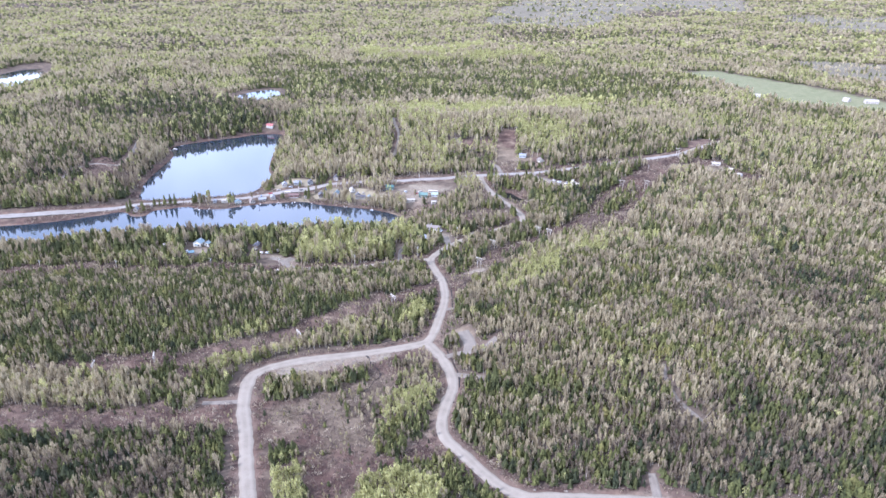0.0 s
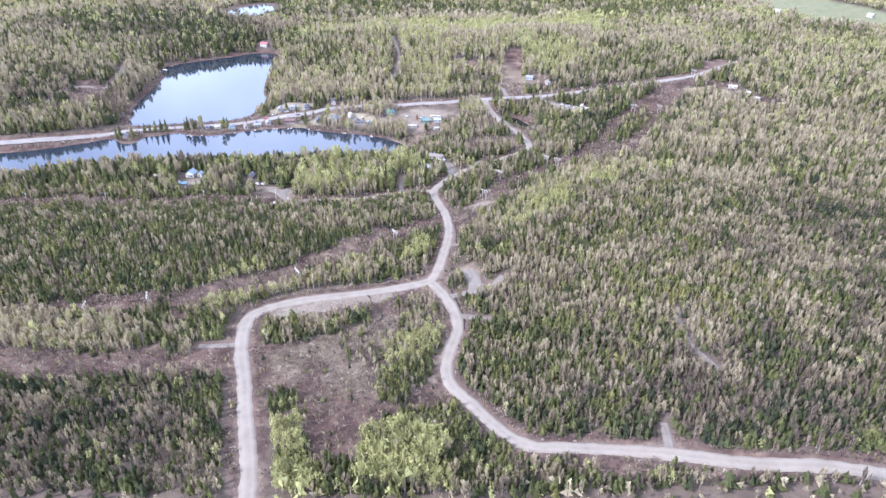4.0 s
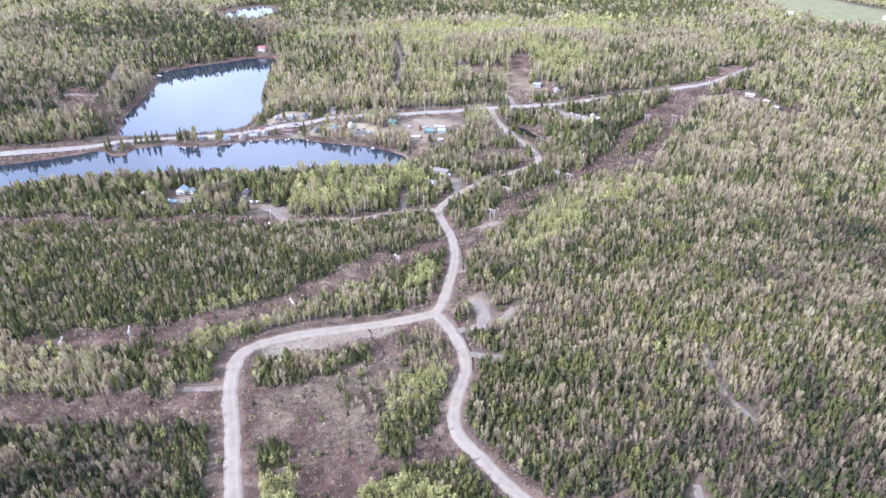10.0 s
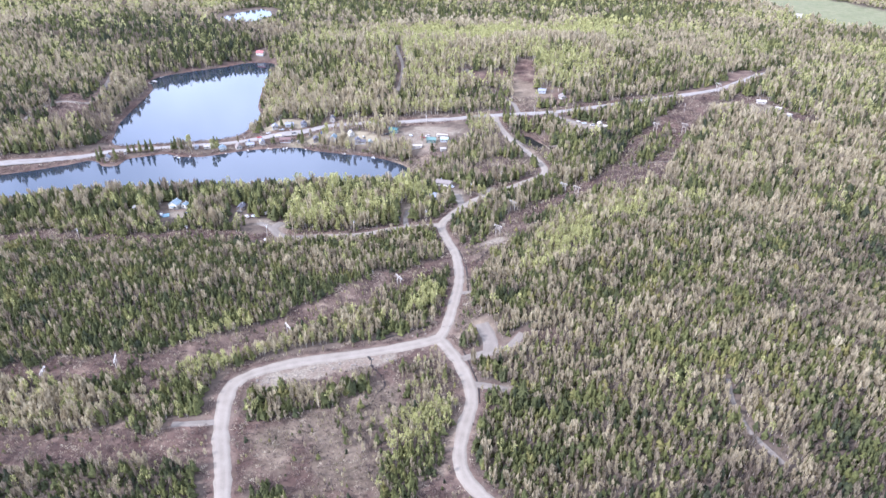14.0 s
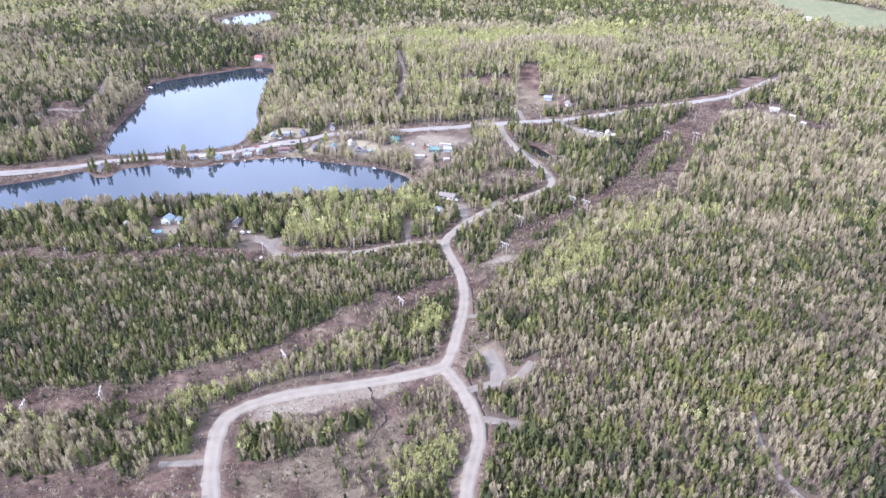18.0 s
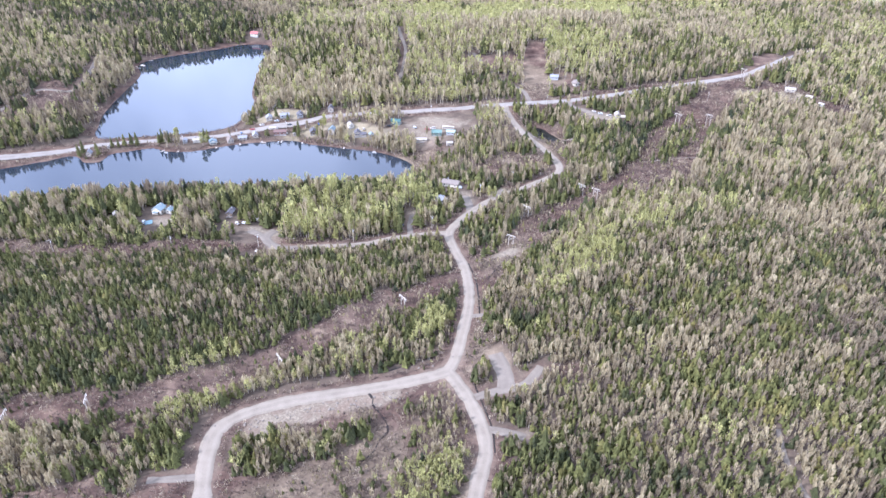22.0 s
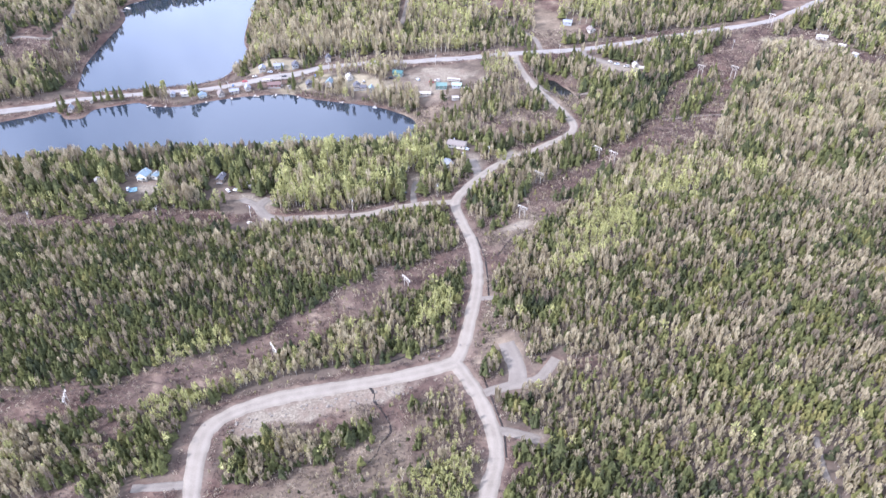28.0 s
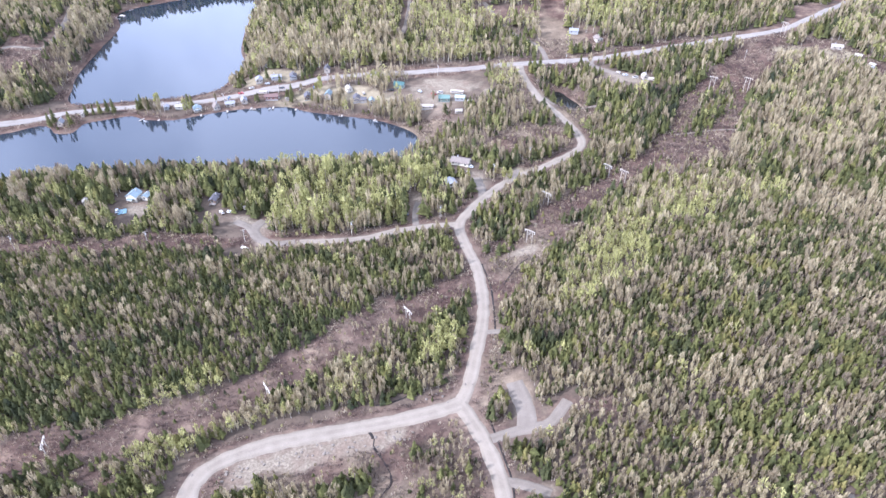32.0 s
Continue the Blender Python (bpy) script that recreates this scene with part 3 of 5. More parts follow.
ribbon("road", ROAD_LOOP, 4.3, M_GRAVEL, "pale gravel road with worn wheel tracks", 0.26, seed=1)
ribbon("road", ROAD_NEAR, 3.7, M_GRAVEL, "pale gravel road winding below the wooded hill", 0.22, seed=2)
ribbon("road", ROAD_MID, 3.5, M_GRAVEL, "pale gravel road running to the village", 0.18, seed=3)
ribbon("road", ROAD_BRANCH, 3.3, M_GRAVEL, "pale gravel side road below the lakeside woods", 0.15, seed=4)
ribbon("road", HIGHWAY, 4.2, M_ROAD, "worn pale two-lane road on a causeway between the lakes", 0.30, seed=5)
for i, (line, half, label) in enumerate(TRACKS):
    ribbon("track", line, half, M_TRACK, label, 0.10 + 0.004 * i, "track", 10 + i)

M_MUD = plain("wet_mud", (0.016, 0.013, 0.011), 0.75, 0.5, 0.6, 0.15)
for k, line in enumerate(([(2.5, 381), (6.5, 366), (10, 352), (10.5, 338)], [(7, 430), (7, 450), (6, 470), (2, 490)], [(13, 470), (22, 486), (30, 494)], [(-30, 398), (-40, 393), (-48, 391)])):
    ribbon("ditch", line, 0.5, M_MUD, "dark wet ditch beside the gravel road", 0.04, "ditch", 60 + k)
creek = ribbon("creek", [(-50.5, 377), (-46.8, 373.1), (-46.8, 367.9), (-42.9, 362.7), (-39, 356.2), (-37.7, 351), (-41.6, 344.5), (-42.9, 339.3), (-48.1, 332.8)], 0.28, M_MUD, "narrow dark creek winding through dead grass", 0.05, "creek", 40)
for k, (line, half) in enumerate((([(-51, 378), (-48.6, 375.4), (-47.2, 372.6)], 0.7), ([(-46.6, 368.4), (-44.8, 365.4), (-42.9, 363)], 0.6), ([(-38.4, 354.6), (-37.8, 351), (-39.4, 348)], 0.5))):
    ribbon("creek_pool", line, half, M_MUD, "dark still pool along the narrow creek", 0.08, "pool", 45 + k)
for i, (ring, level) in enumerate(zip(WATERS, LEVELS)):
    mid = ring.mean(0)
    me = bpy.data.meshes.new("water")
    bm = bmesh.new()
    f = bm.faces.new([bm.verts.new((x, y, level)) for x, y in (ring if i > 1 else mid + (ring - mid) * 1.0)])
    if f.normal.z < 0:
        f.normal_flip()
    bmesh.ops.triangulate(bm, faces=[f])
    bm.normal_update()
    for f in bm.faces:
        if f.normal.z < 0:
            f.normal_flip()
    bm.to_mesh(me)
    me.materials.append(M_DARKPOND if i == 2 else M_WATER)
    tagged(new("water", me), ["still blue lake with wooded shore", "still pale lake behind the causeway", "small dark pond in a pit", "far pond among the woods", "far lake among the woods"][i], "lake", kind="structure")


# ---- trees ----
def spruce(r, tiers, sides, trunk=True):
    """A spruce of unit height: ragged tiers of boughs on a dark stem."""
    v, f, m = [], [], []
    lean = r.uniform(-0.02, 0.02, 2)
    for k in range(tiers):
        z0 = 0.10 + 0.86 * k / tiers + r.uniform(-0.02, 0.02)
        top = min(1.0, z0 + 1.55 * 0.9 / tiers)
        wide = 0.24 * (1 - k / tiers) ** 0.7 * r.uniform(0.85, 1.15) + 0.015
        n = sides if k < tiers - 1 else max(4, sides - 2)
        o, turn = len(v), r.uniform(0, 6.28)
        v.append((lean[0] * top, lean[1] * top, top if k < tiers - 1 else 1.0))
        for i in range(n):
            a = turn + 6.283 * i / n
            w = wide * (r.uniform(0.8, 1.3) if i % 2 == 0 else r.uniform(0.42, 0.68))
            v.append((w * math.cos(a), w * math.sin(a), z0 + (0 if i % 2 == 0 else 0.04) + r.uniform(-0.02, 0.02)))
        for i in range(n):
            f.append((o, o + 1 + i, o + 1 + (i + 1) % n))
            m.append(0)
    if not trunk:
        return np.array(v), np.array(f), np.array(m)
    o = len(v)
    for a in (0, 2.1, 4.2):
        v.append((0.014 * math.cos(a), 0.014 * math.sin(a), -0.03))
    v.append((0, 0, 0.4))
    for i in range(3):
        f.append((o + i, o + (i + 1) % 3, o + 3))
        m.append(1)
    return np.array(v), np.array(f), np.array(m)


def stem(v, f, m, a, b, ra, sides=3):
    o = len(v)
    for i in range(sides):
        t = 6.283 * i / sides
        v.append((a[0] + ra * math.cos(t), a[1] + ra * math.sin(t), a[2]))
    v.append(tuple(b))
    for i in range(sides):
        f.append((o + i, o + (i + 1) % sides, o + sides))
        m.append(1)


def clumps(v, f, m, r, n, size, low, wide):
    """Small tilted leaf clumps through a loose crown."""
    for _ in range(n):
        a, u = r.uniform(0, 6.28), r.uniform(-1, 1)
        d = r.uniform(0.2, 1.0) ** 0.5 * math.sqrt(1 - 0.85 * u * u)
        mid = np.array([wide * d * math.cos(a), wide * d * math.sin(a), (low + 1) / 2 + u * (1 - low) / 2 * 0.94])
        s, q = r.normal(size=3), r.normal(size=3)
        s[2], q[2] = abs(s[2]) + 0.8, q[2] * 0.5
        s, q = 1.25 * s / np.linalg.norm(s), 0.9 * q / np.linalg.norm(q)
        k, o = size * r.uniform(0.7, 1.3), len(v)
        v += [tuple(mid + k * s), tuple(mid + k * q), tuple(mid - k * (s + q) * 0.6)]
        f.append((o, o + 1, o + 2))
        m.append(0)


def twigs(v, f, m, r, n, low, wide, width):
    """Slender rising slivers of fine twigs, closing to an oval crown with an uneven top."""
    for i in range(n):
        a = 2.4 * i + r.uniform(-0.5, 0.5)
        u = r.uniform(0, 1)
        z0 = low + (0.74 - low) * u
        z1 = min(1.04, z0 + r.uniform(0.34, 0.60))
        reach = wide * r.uniform(0.35, 1.0) * math.sin(math.pi * (0.22 + 0.66 * u))
        c, d, b = math.cos(a), math.sin(a), a + r.uniform(0.9, 2.2)
        w, zm = width * r.uniform(0.6, 1.4), z0 + (z1 - z0) * r.uniform(0.35, 0.6)
        o = len(v)
        v += [(c * reach * 0.45, d * reach * 0.45, z0), (c * reach * 1.05, d * reach * 1.05, z1), (c * reach + w * math.cos(b), d * reach + w * math.sin(b), zm)]
        f.append((o, o + 1, o + 2))
        m.append(0)


def bare_tree(r, n, limbs=0, width=0.055, trunk=True):
    """A leafless birch of unit height."""
    v, f, m = [], [], []
    if trunk:
        stem(v, f, m, (0, 0, -0.03), (r.uniform(-0.03, 0.03), r.uniform(-0.03, 0.03), 0.85), 0.015)
    for _ in range(limbs):
        a, z = r.uniform(0, 6.28), r.uniform(0.3, 0.6)
        stem(v, f, m, (0, 0, z), (0.12 * math.cos(a), 0.12 * math.sin(a), z + 0.25), 0.007)
    twigs(v, f, m, r, n, 0.10, 0.155, width)
    return np.array(v), np.array(f), np.array(m)


def leafy_tree(r, n, limbs=0, size=0.085, trunk=True):
    """An aspen in young leaf, of unit height."""
    v, f, m = [], [], []
    if trunk:
        stem(v, f, m, (0, 0, -0.03), (r.uniform(-0.03, 0.03), r.uniform(-0.03, 0.03), 0.85), 0.015)
    for _ in range(limbs):
        a, z = r.uniform(0, 6.28), r.uniform(0.3, 0.6)
        stem(v, f, m, (0, 0, z), (0.12 * math.cos(a), 0.12 * math.sin(a), z + 0.22), 0.007)
    twigs(v, f, m, r, max(2, n // 4), 0.22, 0.17, 0.05)
    clumps(v, f, m, r, n, size, 0.24, 0.175)
    return np.array(v), np.array(f), np.array(m)


def forest(name, kinds, x, y, tall, tint, mats, label, category, seed, girth=(0.85, 1.35)):
    """One object of many trees: the kinds are shared out by chance, each tree with its own turn, height, girth and tint."""
    r = np.random.RandomState(seed)
    pick = r.randint(0, len(kinds), len(x))
    z = height(x, y)
    vs, fs, ms, ts, base = [], [], [], [], 0
    for k, (v, f, m) in enumerate(kinds):
        s = pick == k
        n = int(s.sum())
        if not n:
            continue
        a, g = r.uniform(0, 6.283, n), r.uniform(*girth, n) * tall[s]
        c, d = np.cos(a)[:, None], np.sin(a)[:, None]
        px = (v[:, 0] * c - v[:, 1] * d) * g[:, None] + x[s][:, None]
        py = (v[:, 0] * d + v[:, 1] * c) * g[:, None] + y[s][:, None]
        pz = v[:, 2] * tall[s][:, None] + z[s][:, None]
        vs.append(np.stack([px, py, pz], -1).reshape(-1, 3))
        fs.append((f[None] + (np.arange(n) * len(v))[:, None, None] + base).reshape(-1, 3))
        ms.append(np.tile(m, n))
        ts.append(np.repeat(tint[s], len(v)))
        base += n * len(v)
    if not vs:
        return None
    me = mesh_of(name, np.vstack(vs), np.vstack(fs), mats, np.concatenate(ms), {"tint": np.concatenate(ts)})
    return tagged(new(name, me), label, category, kind="stuff")


def scatter(x0, x1, y0, y1, step, seed, view=True):
    """Uneven places over a stretch of land, one to each cell, within a wide wedge ahead of the start of the flight."""
    r = np.random.RandomState(seed)
    a, b = np.meshgrid(np.arange(x0, x1, step), np.arange(y0, y1, step))
    x, y = a.ravel() + r.uniform(0, step, a.size), b.ravel() + r.uniform(0, step, a.size)
    keep = (np.abs(x) < 45 + 0.685 * (y + 25)) | (not view)
    return x[keep], y[keep], r


# places kept free of trees round buildings and parked things: x, y, radius
BUILT = [(115, 748, 10), (130, 735, 11), (148, 736, 10), (-138, 500, 7), (-145, 530, 10), (-15, 684, 8), (-30, 690, 8), (-130, 510, 9), (-148, 519, 9), (-163, 538, 9), (-38, 532, 5), (-210, 530, 8), (-215.8, 551.2, 11.7), (-205.4, 552.5, 6.5), (-218.4, 536.9, 6.5), (-243.1, 543.4, 5.2), (-165.1, 551.2, 7.8), (-157.3, 538.2, 6.5), (-9.1, 605.8, 11.7), (-15.6, 574.6, 7.8), (-3.9, 591.5, 5.2), (-328.9, 681.2, 6.5), (-318.5, 696.8, 3.2), (-247, 709.8, 10.4), (-227.5, 708.5, 7.8), (-210.6, 715, 10.4), (-192.4, 724.1, 7.8), (-170.3, 730.6, 10.4), (-139.1, 730.6, 7.8), (-120.9, 729.3, 7.8), (-93.6, 724.1, 10.4), (-83.2, 718.9, 5.2), (-104, 735.8, 5.2), (-184.6, 751.4, 7.8), (-165.1, 755.3, 11.7), (-127.4, 768.3, 7.8), (-61.1, 739.7, 9.1), (-15.6, 716.3, 13), (-36.4, 705.9, 7.8), (-10.4, 692.9, 5.2), (101.4, 845, 9.1), (122.2, 828.1, 7.8), (150.8, 752.7, 7.8), (328.9, 791.7, 10.4), (344.5, 756.6, 6.5), (-275.6, 1063.4, 11.7), (743.6, 1257.1, 18.2), (780, 1241.5, 20.8), (596.7, 1300, 15.6)]
# DARKER: slope shade and lens falloff put into tree tint, besides darker stands
DARKER = [(150, 258, 130, 62, 0), (265, 330, 70, 90, 0), (285, 460, 80, 70, 0), (195, 395, 50, 40, 0), (-180, 255, 130, 60, 0), (-200, 590, 170, 26, 0), (159, 705, 28, 72, -38), (-420, 780, 110, 110, 0), (-430, 1150, 300, 240, 0)]
PALER = [(150, 380, 130, 90, 0)]


def sorted_trees(x, y, r, thin=1.0):
    """Which places carry a tree, and of which sort: 0 spruce, 1 bare birch, 2 aspen in young leaf."""
    clear, grass, gravel, field, bog = zones(x, y)
    open_land = np.maximum.reduce([clear, grass * 1.0, gravel * 1.3, field, bog * 0.84])
    wet = np.zeros(len(x), bool)
    for ring in WATERS:
        wet |= signed(x, y, ring, 30.0) < (2.5 if ring[:, 1].mean() < 1150 else 22.0)
    for line, half in LINES:
        wet |= away(x, y, line) < half + (7.0 if half > 4.39 and len(line) > 60 else 3.2)
    for line, half, label in TRACKS:
        wet |= away(x, y, np.array(line, float)) < half + (2.2 if half > 1.4 else 0.5)
    wet |= (x < -175) & (away(x, y, LINES[4][0]) < 11)
    for ring in TREELESS:
        wet |= inside(x, y, ring)
    for a, b, rad in BUILT:
        wet |= np.hypot(x - a, (y - b + 0.35 * rad) * 0.85) < 1.1 * rad
    stands = (r.uniform(size=len(x)) > open_land * 1.05) & ~wet & (r.uniform(size=len(x)) < thin)
    far = ease((y - 800) / 300)
    green = 0.56 - 0.24 * far
    leafy = 0.015 + 0.215 * far + 0.05 * np.maximum(0, waves(x, y, 45, 67))
    grow = np.ones(len(x))
    wx, wy = x + 3.5 * waves(x, y, 21, 45) + 28 * far * waves(x, y, 120, 47), y + 3.5 * waves(x, y, 19, 46) + 28 * far * waves(x, y, 110, 48)
    for spruces, leafing, tall, cover, ring in STANDS:
        w = ease(0.5 - signed(wx, wy, ring, 10.0) / 7)
        green, leafy, grow = green * (1 - w) + spruces * w, leafy * (1 - w) + leafing * w, grow * (1 - w) + tall * w
    patch = 0.34 * waves(x, y, 58, 64) + 0.46 * waves(x, y, 24, 65) + 0.46 * waves(x, y, 11, 63) + 0.55 * far * waves(x, y, 260, 165)
    green = green + patch * np.clip(3 * green * (1 - green), 0.06, 0.8)
    leafy = np.clip(leafy + 0.9 * far * waves(x, y, 230, 166) * leafy * (1 + 2 * leafy), 0.003, 1)
    u = r.uniform(size=len(x))
    leaf = r.uniform(size=len(x)) < leafy
    sort = np.where(leaf, 2, np.where(u * (1 - leafy) < np.clip(green, 0.03, 0.95), 0, 1))
    return stands, sort, grow, 1.2 - 2.4 * np.clip(green, 0, 1)


rt = np.random.RandomState(5)
NEAR = [[spruce(rt, 4, 5, False) for _ in range(10)], [bare_tree(rt, 19, 0, 0.062) for _ in range(12)], [leafy_tree(rt, 30, 0, 0.058) for _ in range(8)]]
LAKESIDE = [[spruce(rt, 4, 5) for _ in range(6)], [bare_tree(rt, 20, 0, 0.06) for _ in range(8)], [leafy_tree(rt, 26, 0, 0.06) for _ in range(8)]]
MID = [[spruce(rt, 3, 5) for _ in range(5)], [bare_tree(rt, 12, 0, 0.085) for _ in range(6)], [leafy_tree(rt, 14, 0, 0.075) for _ in range(6)]]
BACK = [[spruce(rt, 2, 5, False) for _ in range(5)], [bare_tree(rt, 6, 0, 0.16, False) for _ in range(6)], [leafy_tree(rt, 7, 0, 0.12, trunk=False) for _ in range(6)]]
FAR = [[spruce(rt, 2, 4, False) for _ in range(4)], [bare_tree(rt, 5, 0, 0.20, False) for _ in range(4)], [leafy_tree(rt, 5, 0, 0.18, trunk=False) for _ in range(4)]]
TREE_MATS = [[M_SPRUCE, M_DARKBARK], [M_TWIG, M_BARK], [M_LEAF, M_BARK]]
WORDS = [("spruce_forest", "dense dark green spruce and fir forest", "forest"), ("birch_forest", "leafless grey-brown birch woods", "forest"), ("aspen_forest", "aspen woods in pale yellow-green young leaf", "forest")]
for band, (kinds, y0, y1, half, step, tall, girth) in enumerate([
    (NEAR, 222, 520, 430, 1.95, 7.0, (0.85, 1.5)), (LAKESIDE, 520, 730, 550, 2.9, 10.0, (0.9, 1.4)), (MID, 730, 1170, 840, 3.7, 11.0, (0.9, 1.4)), (BACK, 1170, 1950, 1400, 5.6, 11.5, (1.1, 1.8)),
    (FAR, 1950, 3500, 2500, 11.0, 12.5, (1.7, 2.8)), (FAR, 3500, 5400, 4000, 21.0, 14.0, (2.6, 4.4)), (FAR, -160, 222, 230, 5.2, 8.0, (1.0, 1.6)),
]):
    x, y, r = scatter(-half, half, y0, y1, step, 70 + band, y0 > 0)
    stands, sort, lift, pale = sorted_trees(x, y, r, 0.92)
    for s in range(3):
        k = stands & (sort == s)
        n = int(k.sum())
        grow = np.array([0.90, 0.98, 1.02])[s]
        h = tall * grow * lift[k] * r.triangular(0.45, 0.85, 1.45, n) * (1 + 0.15 * waves(x[k], y[k], 52, 80) + 0.16 * waves(x[k], y[k], 13, 79))
        tint = np.clip(0.5 + 0.11 * r.normal(size=n) + 0.22 * waves(x[k], y[k], 39, 81 + s) + 0.22 * waves(x[k], y[k], 13, 84 + s), 0, 1)
        if s == 1:
            tint = np.clip(tint - 0.04 + 0.22 * pale[k] - 0.38 * blobs(x[k], y[k], DARKER, 68, 0.8), 0, 1)
        if s == 0:
            tint = np.clip(tint - 0.26 * blobs(x[k], y[k], DARKER, 68, 0.8) + 0.12 * blobs(x[k], y[k], PALER, 69, 0.8), 0, 1)
        name, label, category = WORDS[s]
        forest(name, kinds[s], x[k], y[k], h, tint, TREE_MATS[s], label, category, 90 + 3 * band + s, girth if s == 0 else (0.9 * girth[0], 0.95 * girth[1]))


# ---- brush on the open land ----
def bush(r):
    v, f, m = [], [], []
    twigs(v, f, m, r, 8, -0.05, 0.6, 0.14)
    return np.array(v), np.array(f), np.array(m)


BRUSH = [bush(rt) for _ in range(6)]
x, y, r = scatter(-430, 430, 220, 830, 1.3, 120)
clear, grass, gravel, field, bog = zones(x, y)
dry = np.ones(len(x), bool)
for ring in WATERS:
    dry &= signed(x, y, ring, 6.0) > 0.8
for line, half in LINES:
    dry &= away(x, y, line) > half + 0.8
for line, half, label in TRACKS:
    dry &= away(x, y, np.array(line, float)) > half + 0.6
k = dry & (clear > 0.3) & (gravel < 0.3) & (r.uniform(size=len(x)) < 0.74 + 0.4 * waves(x, y, 23, 121) - 0.15 * grass)
n = int(k.sum())
forest("brush", BRUSH, x[k], y[k], r.triangular(0.6, 1.2, 3.0, n), np.clip(0.42 + 0.32 * r.normal(size=n) + 0.25 * waves(x[k], y[k], 32, 122), 0, 1), [M_BRUSH, M_DARKBARK], "low leafless brown brush and saplings", "brush", 123, (0.7, 1.3))


# ---- saplings over the open land ----
x, y, r = scatter(-330, 330, 215, 720, 2.6, 140)
clear, grass, gravel, field, bog = zones(x, y)
stands, sort, lift, pale = sorted_trees(x, y, r)
dry = np.ones(len(x), bool)
for ring in WATERS:
    dry &= signed(x, y, ring, 6.0) > 2.0
for line, half in LINES:
    dry &= away(x, y, line) > half + 1.5
for line, half, label in TRACKS:
    dry &= away(x, y, np.array(line, float)) > half + 0.8
for a, b, rad in BUILT:
    dry &= np.hypot(x - a, y - b) > rad
k = dry & (clear > 0.4) & (gravel < 0.35) & (r.uniform(size=len(x)) < 0.30 + 0.38 * waves(x, y, 26, 141))
u = r.uniform(size=len(x))
for s, pick, words in ((0, k & (u < 0.2), ("young_spruce", "small dark green spruce saplings on open land", "saplings")), (1, k & (u >= 0.2) & (u < 0.88), ("young_birch", "leafless grey-brown birch saplings on open land", "saplings")), (2, k & (u >= 0.88), ("young_aspen", "small aspens in pale young leaf on open land", "saplings"))):
    n = int(pick.sum())
    forest(words[0], LAKESIDE[s], x[pick], y[pick], r.triangular(1.2, 2.2, 5.0, n), np.clip(0.45 + 0.25 * r.normal(size=n), 0, 1), TREE_MATS[s], words[1], words[2], 150 + s, (1.0, 1.7))


# ---- things ----
def part(name, bm, material, parent, label="", category=""):
    me = bpy.data.meshes.new(name)
    bm.normal_update()
    bm.to_mesh(me)
    bm.free()
    me.materials.append(material)
    ob = new(name, me)
    ob.parent = parent
    return tagged(ob, label, category)


def box(w, d, h, at=(0, 0, 0), bm=None, bevel=0.0, turn=0.0):
    """A box of full sizes w, d, h standing on at; with softened edges if bevel is given."""
    bm = bm or bmesh.new()
    made = bmesh.ops.create_cube(bm, size=1.0, matrix=pose(*at, 0, 0, turn) @ Matrix.Translation((0, 0, h / 2)) @ Matrix.Diagonal((w, d, h, 1)))
    if bevel:
        edges = list({e for v in made["verts"] for e in v.link_edges})
        bmesh.ops.bevel(bm, geom=edges, offset=bevel, segments=1, affect="EDGES")
    return bm


def rod(a, b, r, sides=8, r2=None, bm=None):
    bm = bm or bmesh.new()
    a, b = Vector(a), Vector(b)
    m = Matrix.Translation((a + b) / 2) @ (b - a).to_track_quat("Z", "Y").to_matrix().to_4x4()
    bmesh.ops.create_cone(bm, cap_ends=True, segments=sides, radius1=r, radius2=r if r2 is None else r2, depth=(b - a).length, matrix=m)
    return bm


def prism(profile, length, bm=None):
    """A closed x-z outline drawn out along y, centred."""
    bm = bm or bmesh.new()
    ends = [[bm.verts.new((x, s * length / 2, z)) for x, z in profile] for s in (-1, 1)]
    bm.faces.new(ends[0])
    bm.faces.new(ends[1][::-1])
    n = len(profile)
    for i in range(n):
        bm.faces.new((ends[0][(i + 1) % n], ends[0][i], ends[1][i], ends[1][(i + 1) % n]))
    bmesh.ops.recalc_face_normals(bm, faces=bm.faces)
    return bm


def stand(name, x, y, turn=0.0, lift=0.0):
    e = new(name)
    e.matrix_world = pose(x, y, float(height(np.array([x]), np.array([y]))[0]) + lift, 0, 0, turn)
    return e


M_WHITE = plain("white_siding", (0.330, 0.290, 0.238), 0.7, 0.08)
M_CREAM = plain("cream_siding", (0.46, 0.42, 0.34), 0.7, 0.10)
M_GREYWALL = plain("grey_siding", (0.27, 0.28, 0.29), 0.75, 0.12)
M_BROWNWALL = plain("brown_siding", (0.13, 0.095, 0.07), 0.8, 0.2)
M_REDWALL = plain("red_siding", (0.13, 0.062, 0.050), 0.75, 0.15)
M_GREENWALL = plain("green_cladding", (0.085, 0.125, 0.105), 0.7, 0.12)
M_BLUEROOF = plain("pale_blue_metal_roof", (0.150, 0.185, 0.196), 0.75, 0.10, 0.8, 0.2)
M_TEALROOF = plain("teal_metal_roof", (0.045, 0.085, 0.080), 0.75, 0.15, 0.8, 0.2)
M_GREYROOF = plain("grey_shingle_roof", (0.17, 0.17, 0.18), 0.9, 0.25)
M_DARKROOF = plain("dark_shingle_roof", (0.075, 0.07, 0.075), 0.9, 0.25)
M_TANROOF = plain("tan_shingle_roof", (0.135, 0.112, 0.094), 0.9, 0.18)
M_WHITEROOF = plain("pale_metal_roof", (0.240, 0.215, 0.180), 0.7, 0.14, 0.8, 0.2)
M_TRIM = plain("white_trim", (0.42, 0.38, 0.32), 0.6, 0.05)
